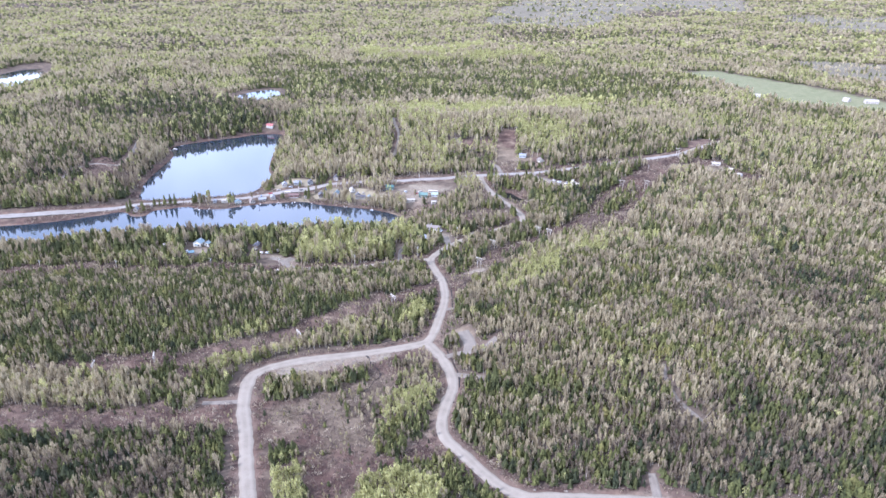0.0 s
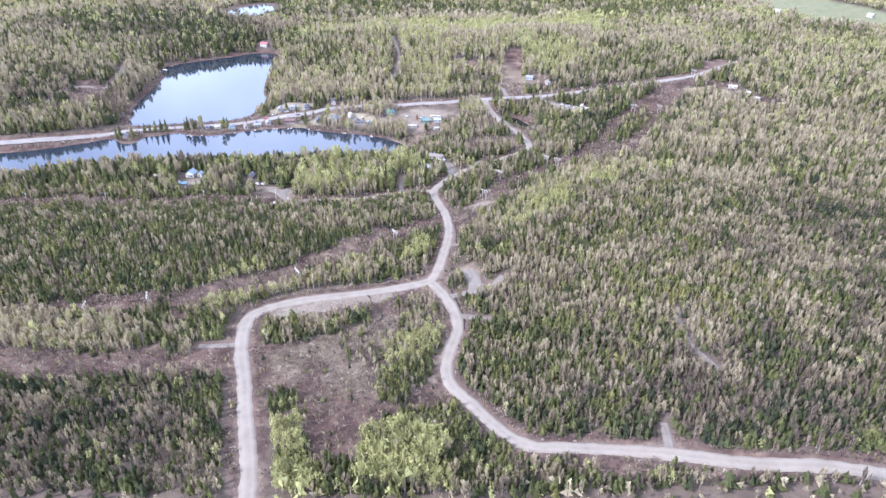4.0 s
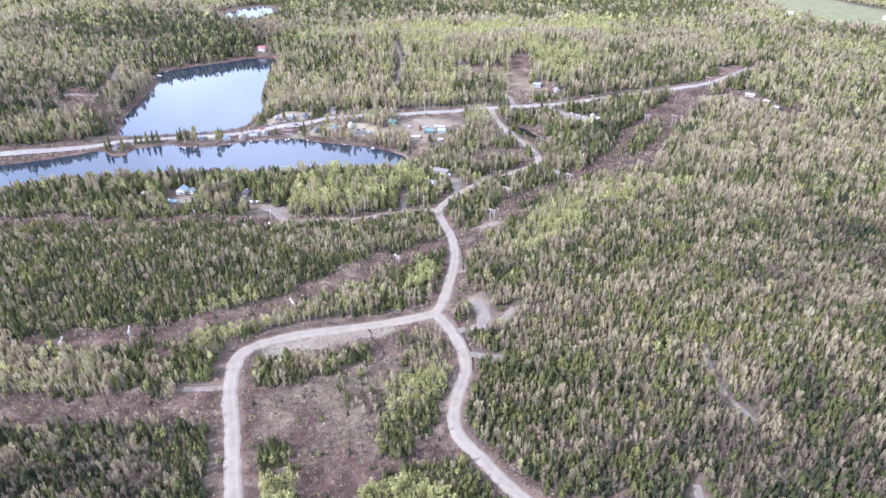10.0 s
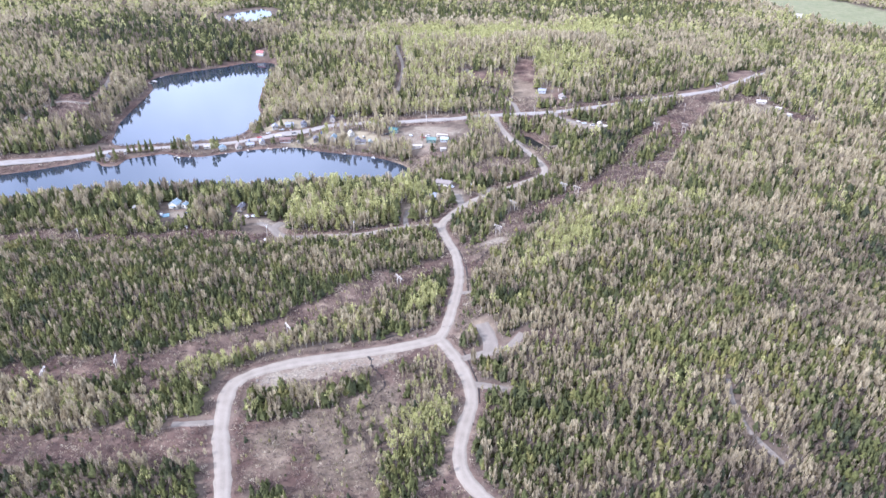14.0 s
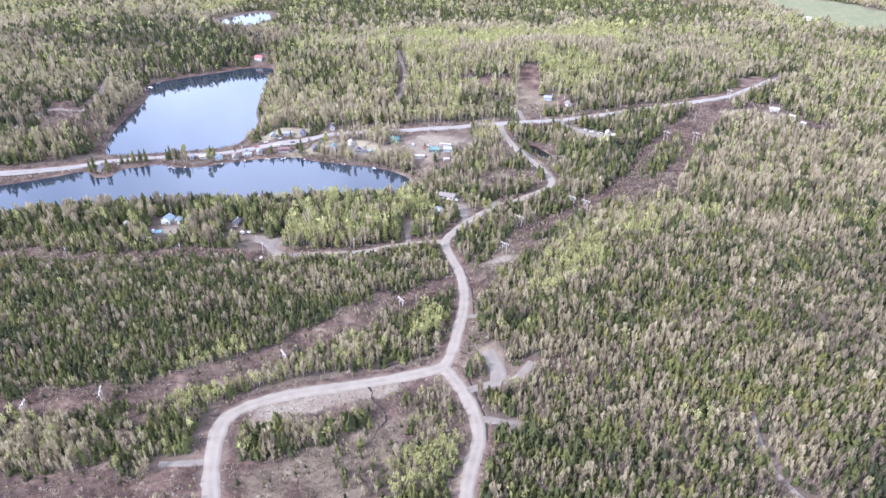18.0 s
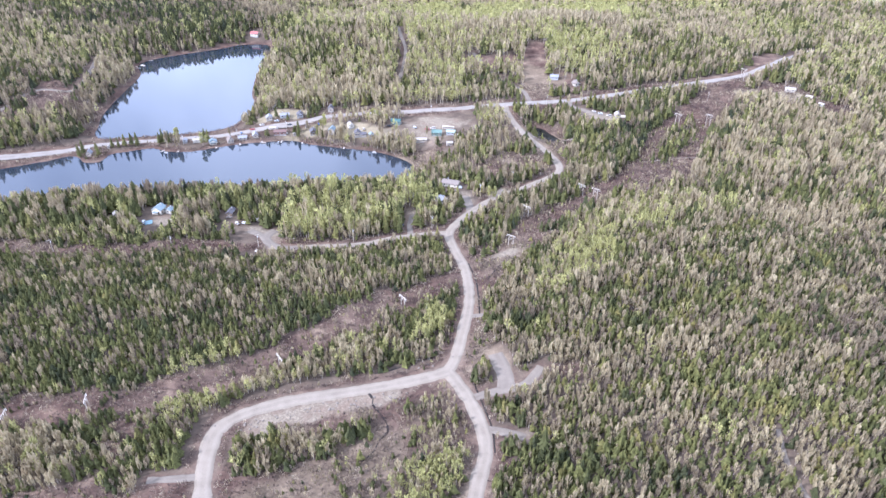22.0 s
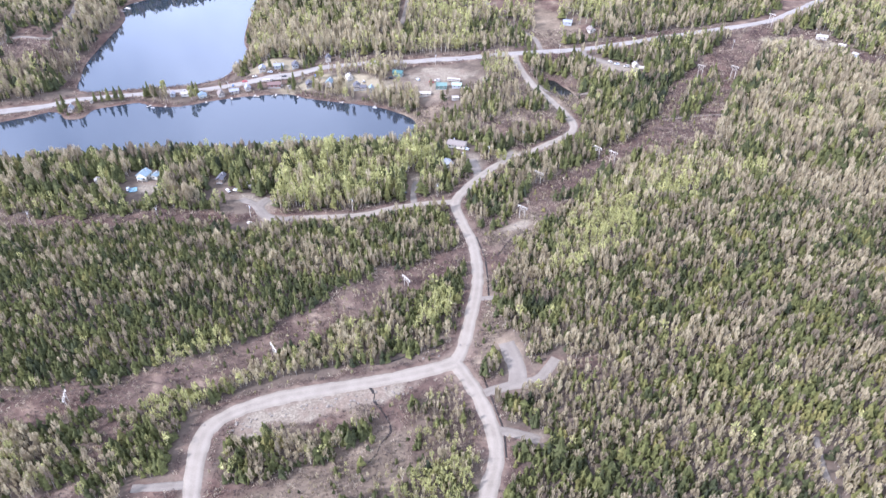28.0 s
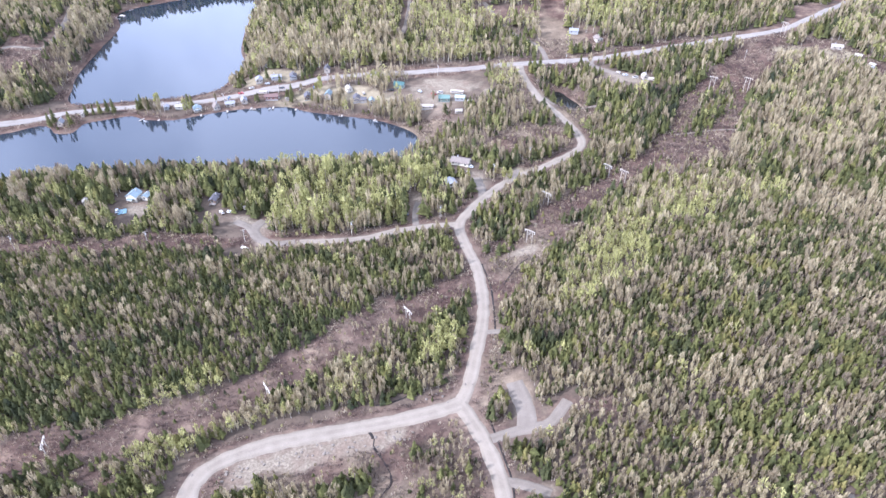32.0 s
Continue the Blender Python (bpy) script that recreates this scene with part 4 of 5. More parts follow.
M_CONCRETE = plain("concrete", (0.25, 0.24, 0.225), 0.95, 0.2)
M_PLANK = plain("weathered_planks", (0.24, 0.215, 0.185), 0.9, 0.25)
M_POLE = plain("weathered_pole_wood", (0.32, 0.285, 0.235), 0.9, 0.2)
M_STEEL = plain("galvanised_steel", (0.55, 0.55, 0.55), 0.4, 0.1, metal=0.6)
M_TYRE = plain("tyre_rubber", (0.025, 0.025, 0.027), 0.9, 0.2)
M_LAMP = plain("lamp_glass", (0.6, 0.58, 0.5), 0.15, 0.05, spec=0.6)
M_TARP = plain("blue_tarpaulin", (0.095, 0.155, 0.18), 0.5, 0.12)
M_ROCK = plain("pale_rock", (0.135, 0.112, 0.088), 0.95, 0.35, 1.2)
M_GLASS, _, glass_b = mat("window_glass", 0.06, 0.6)
glass_b.inputs["Base Color"].default_value = (0.03, 0.038, 0.045, 1)
PAINT = {n: plain(n + "_car_paint", c, 0.25, 0.03, spec=0.6) for n, c in (("white", (0.36, 0.325, 0.28)), ("black", (0.02, 0.02, 0.023)), ("silver", (0.38, 0.39, 0.40)), ("red", (0.26, 0.03, 0.03)), ("blue", (0.04, 0.08, 0.2)))}


def window(parent, w, h, at, turn):
    """A framed window on an outer wall that faces the turned -y."""
    f = part("window", box(w + 0.24, 0.10, h + 0.24, bm=None), M_TRIM, parent)
    f.matrix_basis = pose(*at, 0, 0, turn)
    for s in (-1, 1):
        p = part("pane", box(w / 2 - 0.05, 0.05, h, (s * w / 4, -0.05, 0.12)), M_GLASS, f)
    part("sill", box(w + 0.34, 0.2, 0.07, (0, -0.06, -0.05)), M_TRIM, f)


def gable_house(name, label, category, x, y, turn, w, d, wall_h, roof_h, wall_m, roof_m, storeys=1, chimney=True, porch=0, eave=0.45, door=True, deck=0.0):
    """A building with its ridge along y: footing, walls, two roof slopes with ridge and fascia, doors, windows, and what else it has."""
    e = stand(name, x, y, turn)
    tagged(e, label, category)
    part("footing", box(w + 0.15, d + 0.15, 2.2, (0, 0, -1.9)), M_CONCRETE, e)
    part("wall", prism([(-w / 2, 0.3), (w / 2, 0.3), (w / 2, wall_h), (0, wall_h + roof_h), (-w / 2, wall_h)], d), wall_m, e)
    slope = math.atan2(roof_h, w / 2)
    run = math.hypot(w / 2, roof_h) + eave
    for s in (-1, 1):
        bm = box(run, d + 2 * eave, 0.16, (-run / 2, 0, 0.02))
        r = part("roof", bm, roof_m, e)
        r.matrix_basis = pose(0, 0, wall_h + roof_h, 0, 0, 0 if s < 0 else 180) @ pose(0, 0, 0, 0, -math.degrees(slope), 0)
        for k in range(int(d / 1.6) if roof_m in (M_BLUEROOF, M_TEALROOF, M_WHITEROOF) else 0):
            part("seam", box(run, 0.05, 0.05, (-run / 2, -d / 2 + 0.8 + 1.6 * k, 0.18)), roof_m, r)
    part("ridge_cap", box(0.35, d + 2 * eave + 0.05, 0.12, (0, 0, wall_h + roof_h + 0.10)), roof_m, e)
    if chimney:
        c = part("chimney", box(0.6, 0.6, 1.7, (w * 0.18, d * 0.2, wall_h + roof_h * 0.55), bevel=0.03), M_CONCRETE, e)
        part("flue", rod((w * 0.18, d * 0.2, wall_h + roof_h * 0.55 + 1.7), (w * 0.18, d * 0.2, wall_h + roof_h * 0.55 + 2.0), 0.14), M_STEEL, c)
    for level in range(storeys):
        z = 1.2 + 2.6 * level
        if z + 1.2 > wall_h + roof_h * 0.55:
            break
        for sx in ((-w * 0.25, w * 0.25) if level == 0 and w > 5 else (0.0,)):
            window(e, min(1.4, w * 0.25), 1.1, (sx, -d / 2 - 0.05, z), 0)
            window(e, min(1.4, w * 0.25), 1.1, (sx, d / 2 + 0.05, z), 180)
    for k in range(max(1, int(d / 3.4))):
        yy = -d / 2 + (k + 0.5) * d / max(1, int(d / 3.4))
        window(e, 1.2, 1.0, (-w / 2 - 0.05, yy, 1.25), -90)
        if k or not door:
            window(e, 1.2, 1.0, (w / 2 + 0.05, yy, 1.25), 90)
        else:
            dr = part("door", box(0.08, 0.95, 2.05, (w / 2 + 0.04, yy, 0.32)), M_BROWNWALL if wall_m is not M_BROWNWALL else M_WHITE, e)
            part("door_handle", rod((w / 2 + 0.08, yy + 0.35, 1.3), (w / 2 + 0.16, yy + 0.35, 1.3), 0.03), M_STEEL, dr)
    if porch:
        p = part("porch_roof", box(w * 0.55, porch, 0.14, (0, -d / 2 - porch / 2, 2.5)), roof_m, e)
        for s in (-1, 1):
            part("post", box(0.14, 0.14, 2.2, (s * w * 0.25, -d / 2 - porch + 0.12, 0.3)), M_TRIM, p)
    if deck:
        dk = part("deck", box(w * 0.8, deck, 0.14, (0, -d / 2 - deck / 2, 0.3)), M_PLANK, e)
        for s in (-1, 1):
            part("deck_post", box(0.15, 0.15, 2.0, (s * w * 0.36, -d / 2 - deck + 0.1, -1.7)), M_PLANK, dk)
            part("rail", box(w * 0.8, 0.08, 0.10, (0, -d / 2 - deck + 0.06, 0.9 + 0.2 * s)), M_PLANK, dk)
    return e


V = "village houses"
HOUSES = [
    ("house", "two-storey house with a pale blue metal roof in the woods", -215.8, 551.2, -12, 7.6, 7.6, 3.9, 2.3, M_CREAM, M_BLUEROOF, 2, 2.2, 0),
    ("house", "annexe with a pale blue metal roof beside the larger house", -208.6, 552.0, -12, 4.6, 5.0, 2.8, 1.2, M_CREAM, M_BLUEROOF, 1, 0, 0),
    ("shed", "small weathered white shed among the trees", -243.1, 543.4, 30, 3.6, 4.4, 2.4, 1.0, M_WHITE, M_WHITEROOF, 1, 0, 0),
    ("cabin", "dark brown cabin with a dark roof in a gravel clearing", -165.1, 551.2, -5, 4.6, 8.2, 2.8, 1.3, M_BROWNWALL, M_DARKROOF, 1, 0, 1.6),
    ("house", "long tan-roofed house beside a gravel drive", -9.1, 605.8, 72, 8.2, 14.0, 3.0, 1.7, M_CREAM, M_TANROOF, 1, 0, 0),
    ("garage", "low garage with a grey shingle roof", -15.6, 574.6, 24, 6.4, 7.4, 2.6, 1.5, M_CREAM, M_GREYROOF, 1, 0, 0),
    ("cottage", "white steep-roofed cottage on a lake point", -328.9, 681.2, 8, 4.4, 5.4, 2.8, 2.9, M_WHITE, M_GREYROOF, 2, 0, 1.4),
    ("shed", "small white shed by the causeway", -318.5, 696.8, 10, 2.4, 2.8, 2.1, 0.8, M_WHITE, M_WHITEROOF, 1, 0, 0),
    ("shed", "grey lakeside shed with a plank wall", -253.5, 709.8, 14, 4.0, 5.0, 2.4, 1.1, M_GREYWALL, M_GREYROOF, 1, 0, 0),
    ("cottage", "low lakeside cottage with a pale metal roof", -243.1, 711.1, 100, 5.2, 7.0, 2.5, 1.2, M_CREAM, M_WHITEROOF, 1, 0, 0),
    ("cottage", "lakeside cottage with a teal metal roof", -227.5, 708.5, 22, 6.8, 7.0, 3.0, 1.9, M_CREAM, M_BLUEROOF, 1, 1.6, 0),
    ("cottage", "steep grey-roofed white cottage by the water", -213.2, 713.7, 28, 5.6, 7.0, 2.2, 3.2, M_WHITE, M_TANROOF, 1, 0, 1.5),
    ("cottage", "white lakeside cottage with a grey roof", -202.8, 718.9, 105, 5.2, 8.0, 2.8, 1.6, M_WHITE, M_GREYROOF, 1, 0, 0),
    ("cottage", "white gabled cottage with a grey roof", -192.4, 724.1, 20, 5.0, 6.4, 2.9, 2.0, M_WHITE, M_GREYROOF, 1, 0, 1.4),
    ("house", "long low red house with a dull red roof", -170.3, 730.6, 96, 5.6, 12.0, 2.8, 1.6, M_REDWALL, plain("red_shingle_roof", (0.105, 0.066, 0.056), 0.85, 0.2), 1, 0, 1.6),
    ("shed", "small white garden shed on a lawn", -156.7, 729.3, 12, 2.6, 3.0, 2.1, 0.9, M_WHITE, M_WHITEROOF, 1, 0, 0),
    ("house", "dark brown house with a dark roof", -139.1, 730.6, 15, 6.0, 7.6, 2.9, 2.0, M_BROWNWALL, M_DARKROOF, 1, 1.4, 0),
    ("house", "white gabled house with a teal metal roof", -120.9, 729.3, -4, 5.4, 8.0, 3.6, 2.3, M_WHITE, M_BLUEROOF, 2, 0, 1.4),
    ("house", "pale house with a grey roof under the birches", -104, 735.8, 30, 5.0, 6.6, 2.8, 1.6, M_CREAM, M_WHITEROOF, 1, 0, 0),
    ("house", "white house with a dark steep roof and side wing", -96.2, 722.8, 8, 6.2, 7.0, 3.2, 2.4, M_WHITE, M_DARKROOF, 2, 1.6, 0),
    ("house", "white low wing with a dark roof", -90.4, 721.5, 98, 4.4, 5.4, 2.6, 1.4, M_WHITE, M_DARKROOF, 1, 0, 0),
    ("cottage", "pale blue-white cottage near the shore", -83.2, 718.9, 6, 4.4, 6.2, 2.9, 1.7, M_WHITE, M_BLUEROOF, 1, 0, 1.2),
    ("house", "white house on a lawn above the road", -184.6, 751.4, 14, 5.8, 7.0, 2.9, 1.8, M_WHITE, M_GREYROOF, 1, 0, 0),
    ("house", "long grey bungalow above the road", -170.3, 755.3, 104, 5.6, 9.0, 2.7, 1.4, M_GREYWALL, M_GREYROOF, 1, 0, 0),
    ("house", "dark-roofed grey house above the road", -156, 757.9, 12, 6.0, 7.4, 3.0, 2.0, M_GREYWALL, M_DARKROOF, 1, 1.4, 0),
    ("house", "white gabled house with a black roof at the wood's edge", -127.4, 768.3, 6, 5.2, 7.0, 3.4, 2.5, M_WHITE, M_DARKROOF, 2, 0, 0),
    ("shed", "small white shed at the top of a lawn", -184.6, 780, 20, 2.6, 3.0, 2.1, 0.9, M_WHITE, M_WHITEROOF, 1, 0, 0),
    ("workshop", "workshop with a teal metal roof beside the yard", -61.1, 739.7, 78, 7.0, 9.0, 3.4, 1.6, M_GREENWALL, M_TEALROOF, 1, 0, 0),
    ("workshop", "green metal-clad workshop at the yard's edge", -22.1, 716.3, 85, 7.4, 9.6, 3.4, 1.7, M_GREENWALL, plain("green_metal_roof", (0.085, 0.130, 0.110), 0.7, 0.15), 1, 0, 0),
    ("workshop", "weathered grey-green shed beside the workshop", -9.1, 716.3, 85, 6.4, 8.4, 3.0, 1.4, M_GREYWALL, plain("faded_green_roof", (0.20, 0.24, 0.205), 0.7, 0.15), 1, 0, 0),
    ("shed", "long low white shed below the yard", -36.4, 705.9, 92, 4.4, 11.0, 2.6, 1.0, M_WHITE, M_WHITEROOF, 1, 0, 0),
    ("shed", "small white shed at the wood's edge", -10.4, 692.9, 100, 3.8, 5.6, 2.4, 1.0, M_WHITE, M_WHITEROOF, 1, 0, 0),
    ("house", "grey house in a clearing above the highway", 101.4, 845, 80, 7.0, 9.0, 3.0, 1.8, M_GREYWALL, M_GREYROOF, 1, 0, 0),
    ("house", "cream house at the end of a drive", 122.2, 828.1, 20, 6.6, 8.0, 3.0, 2.0, M_CREAM, M_TANROOF, 1, 0, 0),
    ("cottage", "small white house beside a gravel yard", 150.8, 752.7, 10, 5.0, 5.6, 2.9, 1.7, M_WHITE, M_WHITEROOF, 1, 0, 0),
    ("house", "low white house on a grassy clearing", 328.9, 791.7, 70, 6.0, 10.0, 2.8, 1.4, M_WHITE, M_WHITEROOF, 1, 0, 0),
    ("shed", "small grey shed on a grassy clearing", 344.5, 756.6, 40, 4.0, 5.0, 2.4, 1.1, M_GREYWALL, M_WHITEROOF, 1, 0, 0),
    ("house", "lakeside house with a red metal roof", -275.6, 1063.4, 80, 8.0, 11.0, 3.2, 2.2, M_CREAM, plain("red_metal_roof", (0.25, 0.08, 0.07), 0.5, 0.1), 1, 0, 0),
    ("farmhouse", "white farmhouse beside the green field", 743.6, 1257.1, 30, 9.0, 12.0, 4.5, 2.6, M_WHITE, M_WHITEROOF, 1, 0, 0),
    ("barn", "long white barn beside the green field", 780, 1241.5, 80, 11.0, 24.0, 4.5, 3.0, M_WHITE, M_WHITEROOF, 1, 0, 0),
    ("barn", "pale barn on the edge of the green field", 596.7, 1300, 60, 9.0, 14.0, 4.0, 2.6, M_CREAM, M_WHITEROOF, 1, 0, 0),
]
for name, label, x, y, turn, w, d, wh, rh, wm, rm, st, porch, deck in HOUSES:
    ob = gable_house(name, label, name, x, y, turn, 0.92 * w, 0.92 * d, 0.95 * wh, 0.95 * rh, wm, rm, st, name in ("house", "cottage", "cabin", "farmhouse"), porch, deck=deck)


def car(paint, label, van=False):
    """A car along +y: body, cabin, windows, lamps, bumpers and wheels."""
    e = new("car")
    tagged(e, label, "car", "parked cars")
    long, wide = (5.2, 1.95) if van else (4.5, 1.8)
    sill, belt, top = 0.32, 0.95, 1.95 if van else 1.48
    body = part("body", prism([(-wide / 2, sill), (wide / 2, sill), (wide / 2, belt), (wide / 2 - 0.08, belt + 0.08), (-wide / 2 + 0.08, belt + 0.08), (-wide / 2, belt)], long), PAINT[paint], e)
    y0, y1 = (-2.3, 1.5) if van else (-1.75, 0.85)
    bm = bmesh.new()
    low = [bm.verts.new((sx * (wide / 2 - 0.06), y, belt + 0.07)) for sx, y in ((-1, y0), (1, y0), (1, y1), (-1, y1))]
    up = [bm.verts.new((sx * (wide / 2 - 0.22), y, top)) for sx, y in ((-1, y0 + 0.25), (1, y0 + 0.25), (1, y1 - 0.6), (-1, y1 - 0.6))]
    bm.faces.new(up)
    for i in range(4):
        bm.faces.new((low[i], low[(i + 1) % 4], up[(i + 1) % 4], up[i]))
    part("window", bm, M_GLASS, e, "dark tinted windows")
    part("roof", box(wide - 0.46, y1 - y0 - 0.95, 0.06, (0, (y0 + y1) / 2 - 0.18, top), bevel=0.02), PAINT[paint], e)
    for s in (-1, 1):
        part("headlight", box(0.36, 0.06, 0.16, (s * (wide / 2 - 0.28), long / 2 + 0.01, 0.66)), M_LAMP, body)
        part("tail_light", box(0.28, 0.06, 0.18, (s * (wide / 2 - 0.22), -long / 2 - 0.01, 0.7)), M_REDWALL, body)
        part("bumper", box(wide - 0.1, 0.14, 0.22, (0, s * (long / 2 + 0.04), 0.36), bevel=0.03), M_TYRE, body)
        for yy in (-long * 0.3, long * 0.31):
            t = part("wheel", rod((s * (wide / 2 - 0.2), yy, 0.33), (s * (wide / 2 + 0.03), yy, 0.33), 0.33, 14), M_TYRE, e)
            part("rim", rod((s * (wide / 2 + 0.0), yy, 0.33), (s * (wide / 2 + 0.045), yy, 0.33), 0.19, 10), M_STEEL, t)
    return e


def ground_pose(x, y, turn, lift=0.0):
    return pose(x, y, float(height(np.array([x]), np.array([y]))[0]) + lift, 0, 0, turn)


CARS = [("white", "white car parked on a gravel drive", False, [(-3.9, 591.5, 15), (-133.9, 501.8, 60), (-45.5, 565.5, 70), (-157.3, 538.2, 40), (-189.8, 742.3, 100), (-91, 730.6, 20), (-80.6, 747.5, 95), (130, 761.8, 30), (15.6, 726.7, 80)]),
        ("silver", "silver car parked beside a house", False, [(-2.6, 600.6, 60), (-176.8, 747.5, 95), (-146.9, 741, 15), (-152.1, 539.5, 75), (-221, 535.6, 20), (-237.9, 716.3, 20), (135.2, 757.9, 80), (-42.9, 730.6, 30)]),
        ("black", "black car parked beside a house", False, [(-7.8, 579.8, 20), (-42.9, 540.8, 10), (-163.8, 743.6, 100), (-111.8, 737.1, 15), (154.7, 785.2, 95), (-67.6, 733.2, 70)]),
        ("blue", "blue car parked on a drive", False, [(-135.2, 742.3, 15), (-202.8, 542.1, 70), (-206.7, 729.3, 15)]),
        ("red", "red car parked on a drive", False, [(-197.6, 735.8, 100), (-31.2, 726.7, 60)]),
        ("white", "white van parked on open gravel", True, [(-26, 729.3, 80), (143, 752.7, 75), (-5.2, 583.7, 20)])]
for paint, label, van, places in CARS:
    one = car(paint, label, van)
    one.matrix_basis = ground_pose(*places[0], 0.12)
    for p in places[1:]:
        copy_thing(one, ground_pose(*p, 0.12))


def bus():
    e = stand("bus", -11.7, 728, 82, 0.1)
    tagged(e, "long white bus parked at the back of the yard", "bus")
    part("body", box(2.5, 11.0, 2.4, (0, 0, 0.55), bevel=0.18), M_WHITE, e)
    part("roof_hatch", box(0.8, 0.8, 0.12, (0, 1.5, 2.95)), M_TRIM, e)
    for s in (-1, 1):
        for k in range(7):
            part("window", box(0.06, 1.1, 0.8, (s * 1.26, -4.5 + 1.4 * k, 1.75)), M_GLASS, e)
        for yy in (-3.4, 3.6):
            t = part("wheel", rod((s * 0.95, yy, 0.48), (s * 1.27, yy, 0.48), 0.48, 14), M_TYRE, e)
            part("rim", rod((s * 1.2, yy, 0.48), (s * 1.29, yy, 0.48), 0.26, 10), M_STEEL, t)
    part("windscreen", box(2.1, 0.06, 1.1, (0, 5.51, 1.6)), M_GLASS, e)


bus()


def trailer(x, y, turn, label):
    e = stand("trailer", x, y, turn, 0.1)
    tagged(e, label, "trailer", "parked trailers")
    part("body", box(2.4, 6.4, 2.2, (0, 0, 0.55), bevel=0.2), M_WHITE, e)
    part("drawbar", box(0.12, 1.4, 0.12, (0, 3.8, 0.6)), M_STEEL, e)
    part("door", box(0.05, 0.7, 1.8, (1.22, 0.8, 0.75)), M_TRIM, e)
    for s in (-1, 1):
        part("window", box(0.06, 1.2, 0.6, (s * 1.22, -1.2, 1.6)), M_GLASS, e)
        part("wheel", rod((s * 0.95, -0.3, 0.34), (s * 1.2, -0.3, 0.34), 0.34, 12), M_TYRE, e)


for x, y, turn, label in ((156, 747.5, 78, "white camping trailer beside a gravel yard"), (-145.6, 544.7, 50, "white camping trailer in a clearing"), (-178.1, 735.8, 96, "white camping trailer near the red house"), (-1.3, 708.5, 95, "white trailer at the yard's edge"), (340.6, 774.8, 50, "white trailer on a grassy clearing"), (-384.8, 946.4, 60, "white trailer by the far shore")):
    trailer(x, y, turn, label)


def h_frame(x, y, turn, tall):
    """A timber power-line support: two poles, a crossarm, an X brace and three insulator strings."""
    e = stand("power_line_tower", x, y, turn)
    tagged(e, "weathered timber H-frame power-line tower in the cut line", "power tower", "power-line towers")
    for s in (-1, 1):
        part("post", rod((s * 1.7, 0, -0.8), (s * 1.7, 0, tall), 0.24, 8, 0.17), M_POLE, e)
        part("brace", rod((-s * 1.7, 0.2 * s, tall * 0.55), (s * 1.7, 0.2 * s, tall * 0.86), 0.09, 6), M_POLE, e)
    part("crossarm", box(6.6, 0.3, 0.36, (0, 0, tall - 0.7), bevel=0.03), M_POLE, e)
    for k in (-3.0, 0.0, 3.0):
        i = part("insulator", rod((k, 0, tall - 1.9), (k, 0, tall - 0.7), 0.10, 8, 0.05), M_STEEL, e)
        for j in range(3):
            part("disc", rod((k, 0, tall - 1.75 + 0.35 * j), (k, 0, tall - 1.69 + 0.35 * j), 0.18, 8), M_LAMP, i)


for x, y in ((-180.7, 362.7), (-214.5, 353.6), (-96.2, 393.9), (-36.3, 442.5), (29.8, 507.5), (44, 551), (88.4, 586.3), (97.5, 578.5), (200, 727), (226.2, 721.5), (-279.5, 345.8), (292.5, 824.2)):
    near = int(np.argmin(np.hypot(CUT_A[:, 0] - x, CUT_A[:, 1] - y)))
    along = CUT_A[min(near + 2, len(CUT_A) - 1)] - CUT_A[max(near - 2, 0)]
    h_frame(x, y, math.degrees(math.atan2(along[1], along[0])) - 90, 7.5 if x < 0 else 9.5 if x < 100 else 12.5)


def pole(x, y, turn, tall=10.0):
    e = stand("utility_pole", x, y, turn)
    tagged(e, "weathered timber utility pole with a crossarm", "utility pole", "utility poles")
    part("post", rod((0, 0, -0.8), (0, 0, tall), 0.2, 8, 0.13), M_POLE, e)
    part("crossarm", box(2.4, 0.12, 0.14, (0, 0.15, tall - 0.7)), M_POLE, e)
    part("transformer", rod((0.35, 0, tall - 2.3), (0.35, 0, tall - 1.3), 0.26, 10), M_STEEL, e)
    for k in (-1.05, -0.4, 1.05):
        part("insulator", rod((k, 0.15, tall - 0.56), (k, 0.15, tall - 0.32), 0.06, 6), M_LAMP, e)


for x, y in ((-263.9, 496.6), (-189.8, 503.1), (-74.1, 517.4), (-135.2, 508.3), (-22.1, 535.6), (13, 587.6), (39, 611), (-325, 495.3), (244.4, 780), (156, 794.3), (85.8, 780), (26, 768.3), (-28.6, 763.1), (-78, 756.6), (-123.5, 746.2), (-165.1, 735.8), (-208, 720.2), (-253.5, 704.6)):
    pole(x, y, 20)


def dock(x, y, turn, long):
    """A small timber landing: planks across two bearers on posts."""
    e = new("dock")
    e.matrix_world = pose(x, y, 0, 0, 0, turn)
    tagged(e, "weathered timber dock on the lake shore", "dock", "lake docks")
    for s in (-1, 1):
        part("bearer", box(0.12, long, 0.16, (s * 0.6, -long / 2, 0.30)), M_PLANK, e)
        for k in (-0.4, -long + 0.3):
            part("post", rod((s * 0.68, k, -1.2), (s * 0.68, k, 0.75), 0.08, 6), M_PLANK, e)
    for k in range(int(long / 0.5)):
        part("plank", box(1.5, 0.44, 0.05, (0, -0.25 - 0.5 * k, 0.46)), M_PLANK, e)


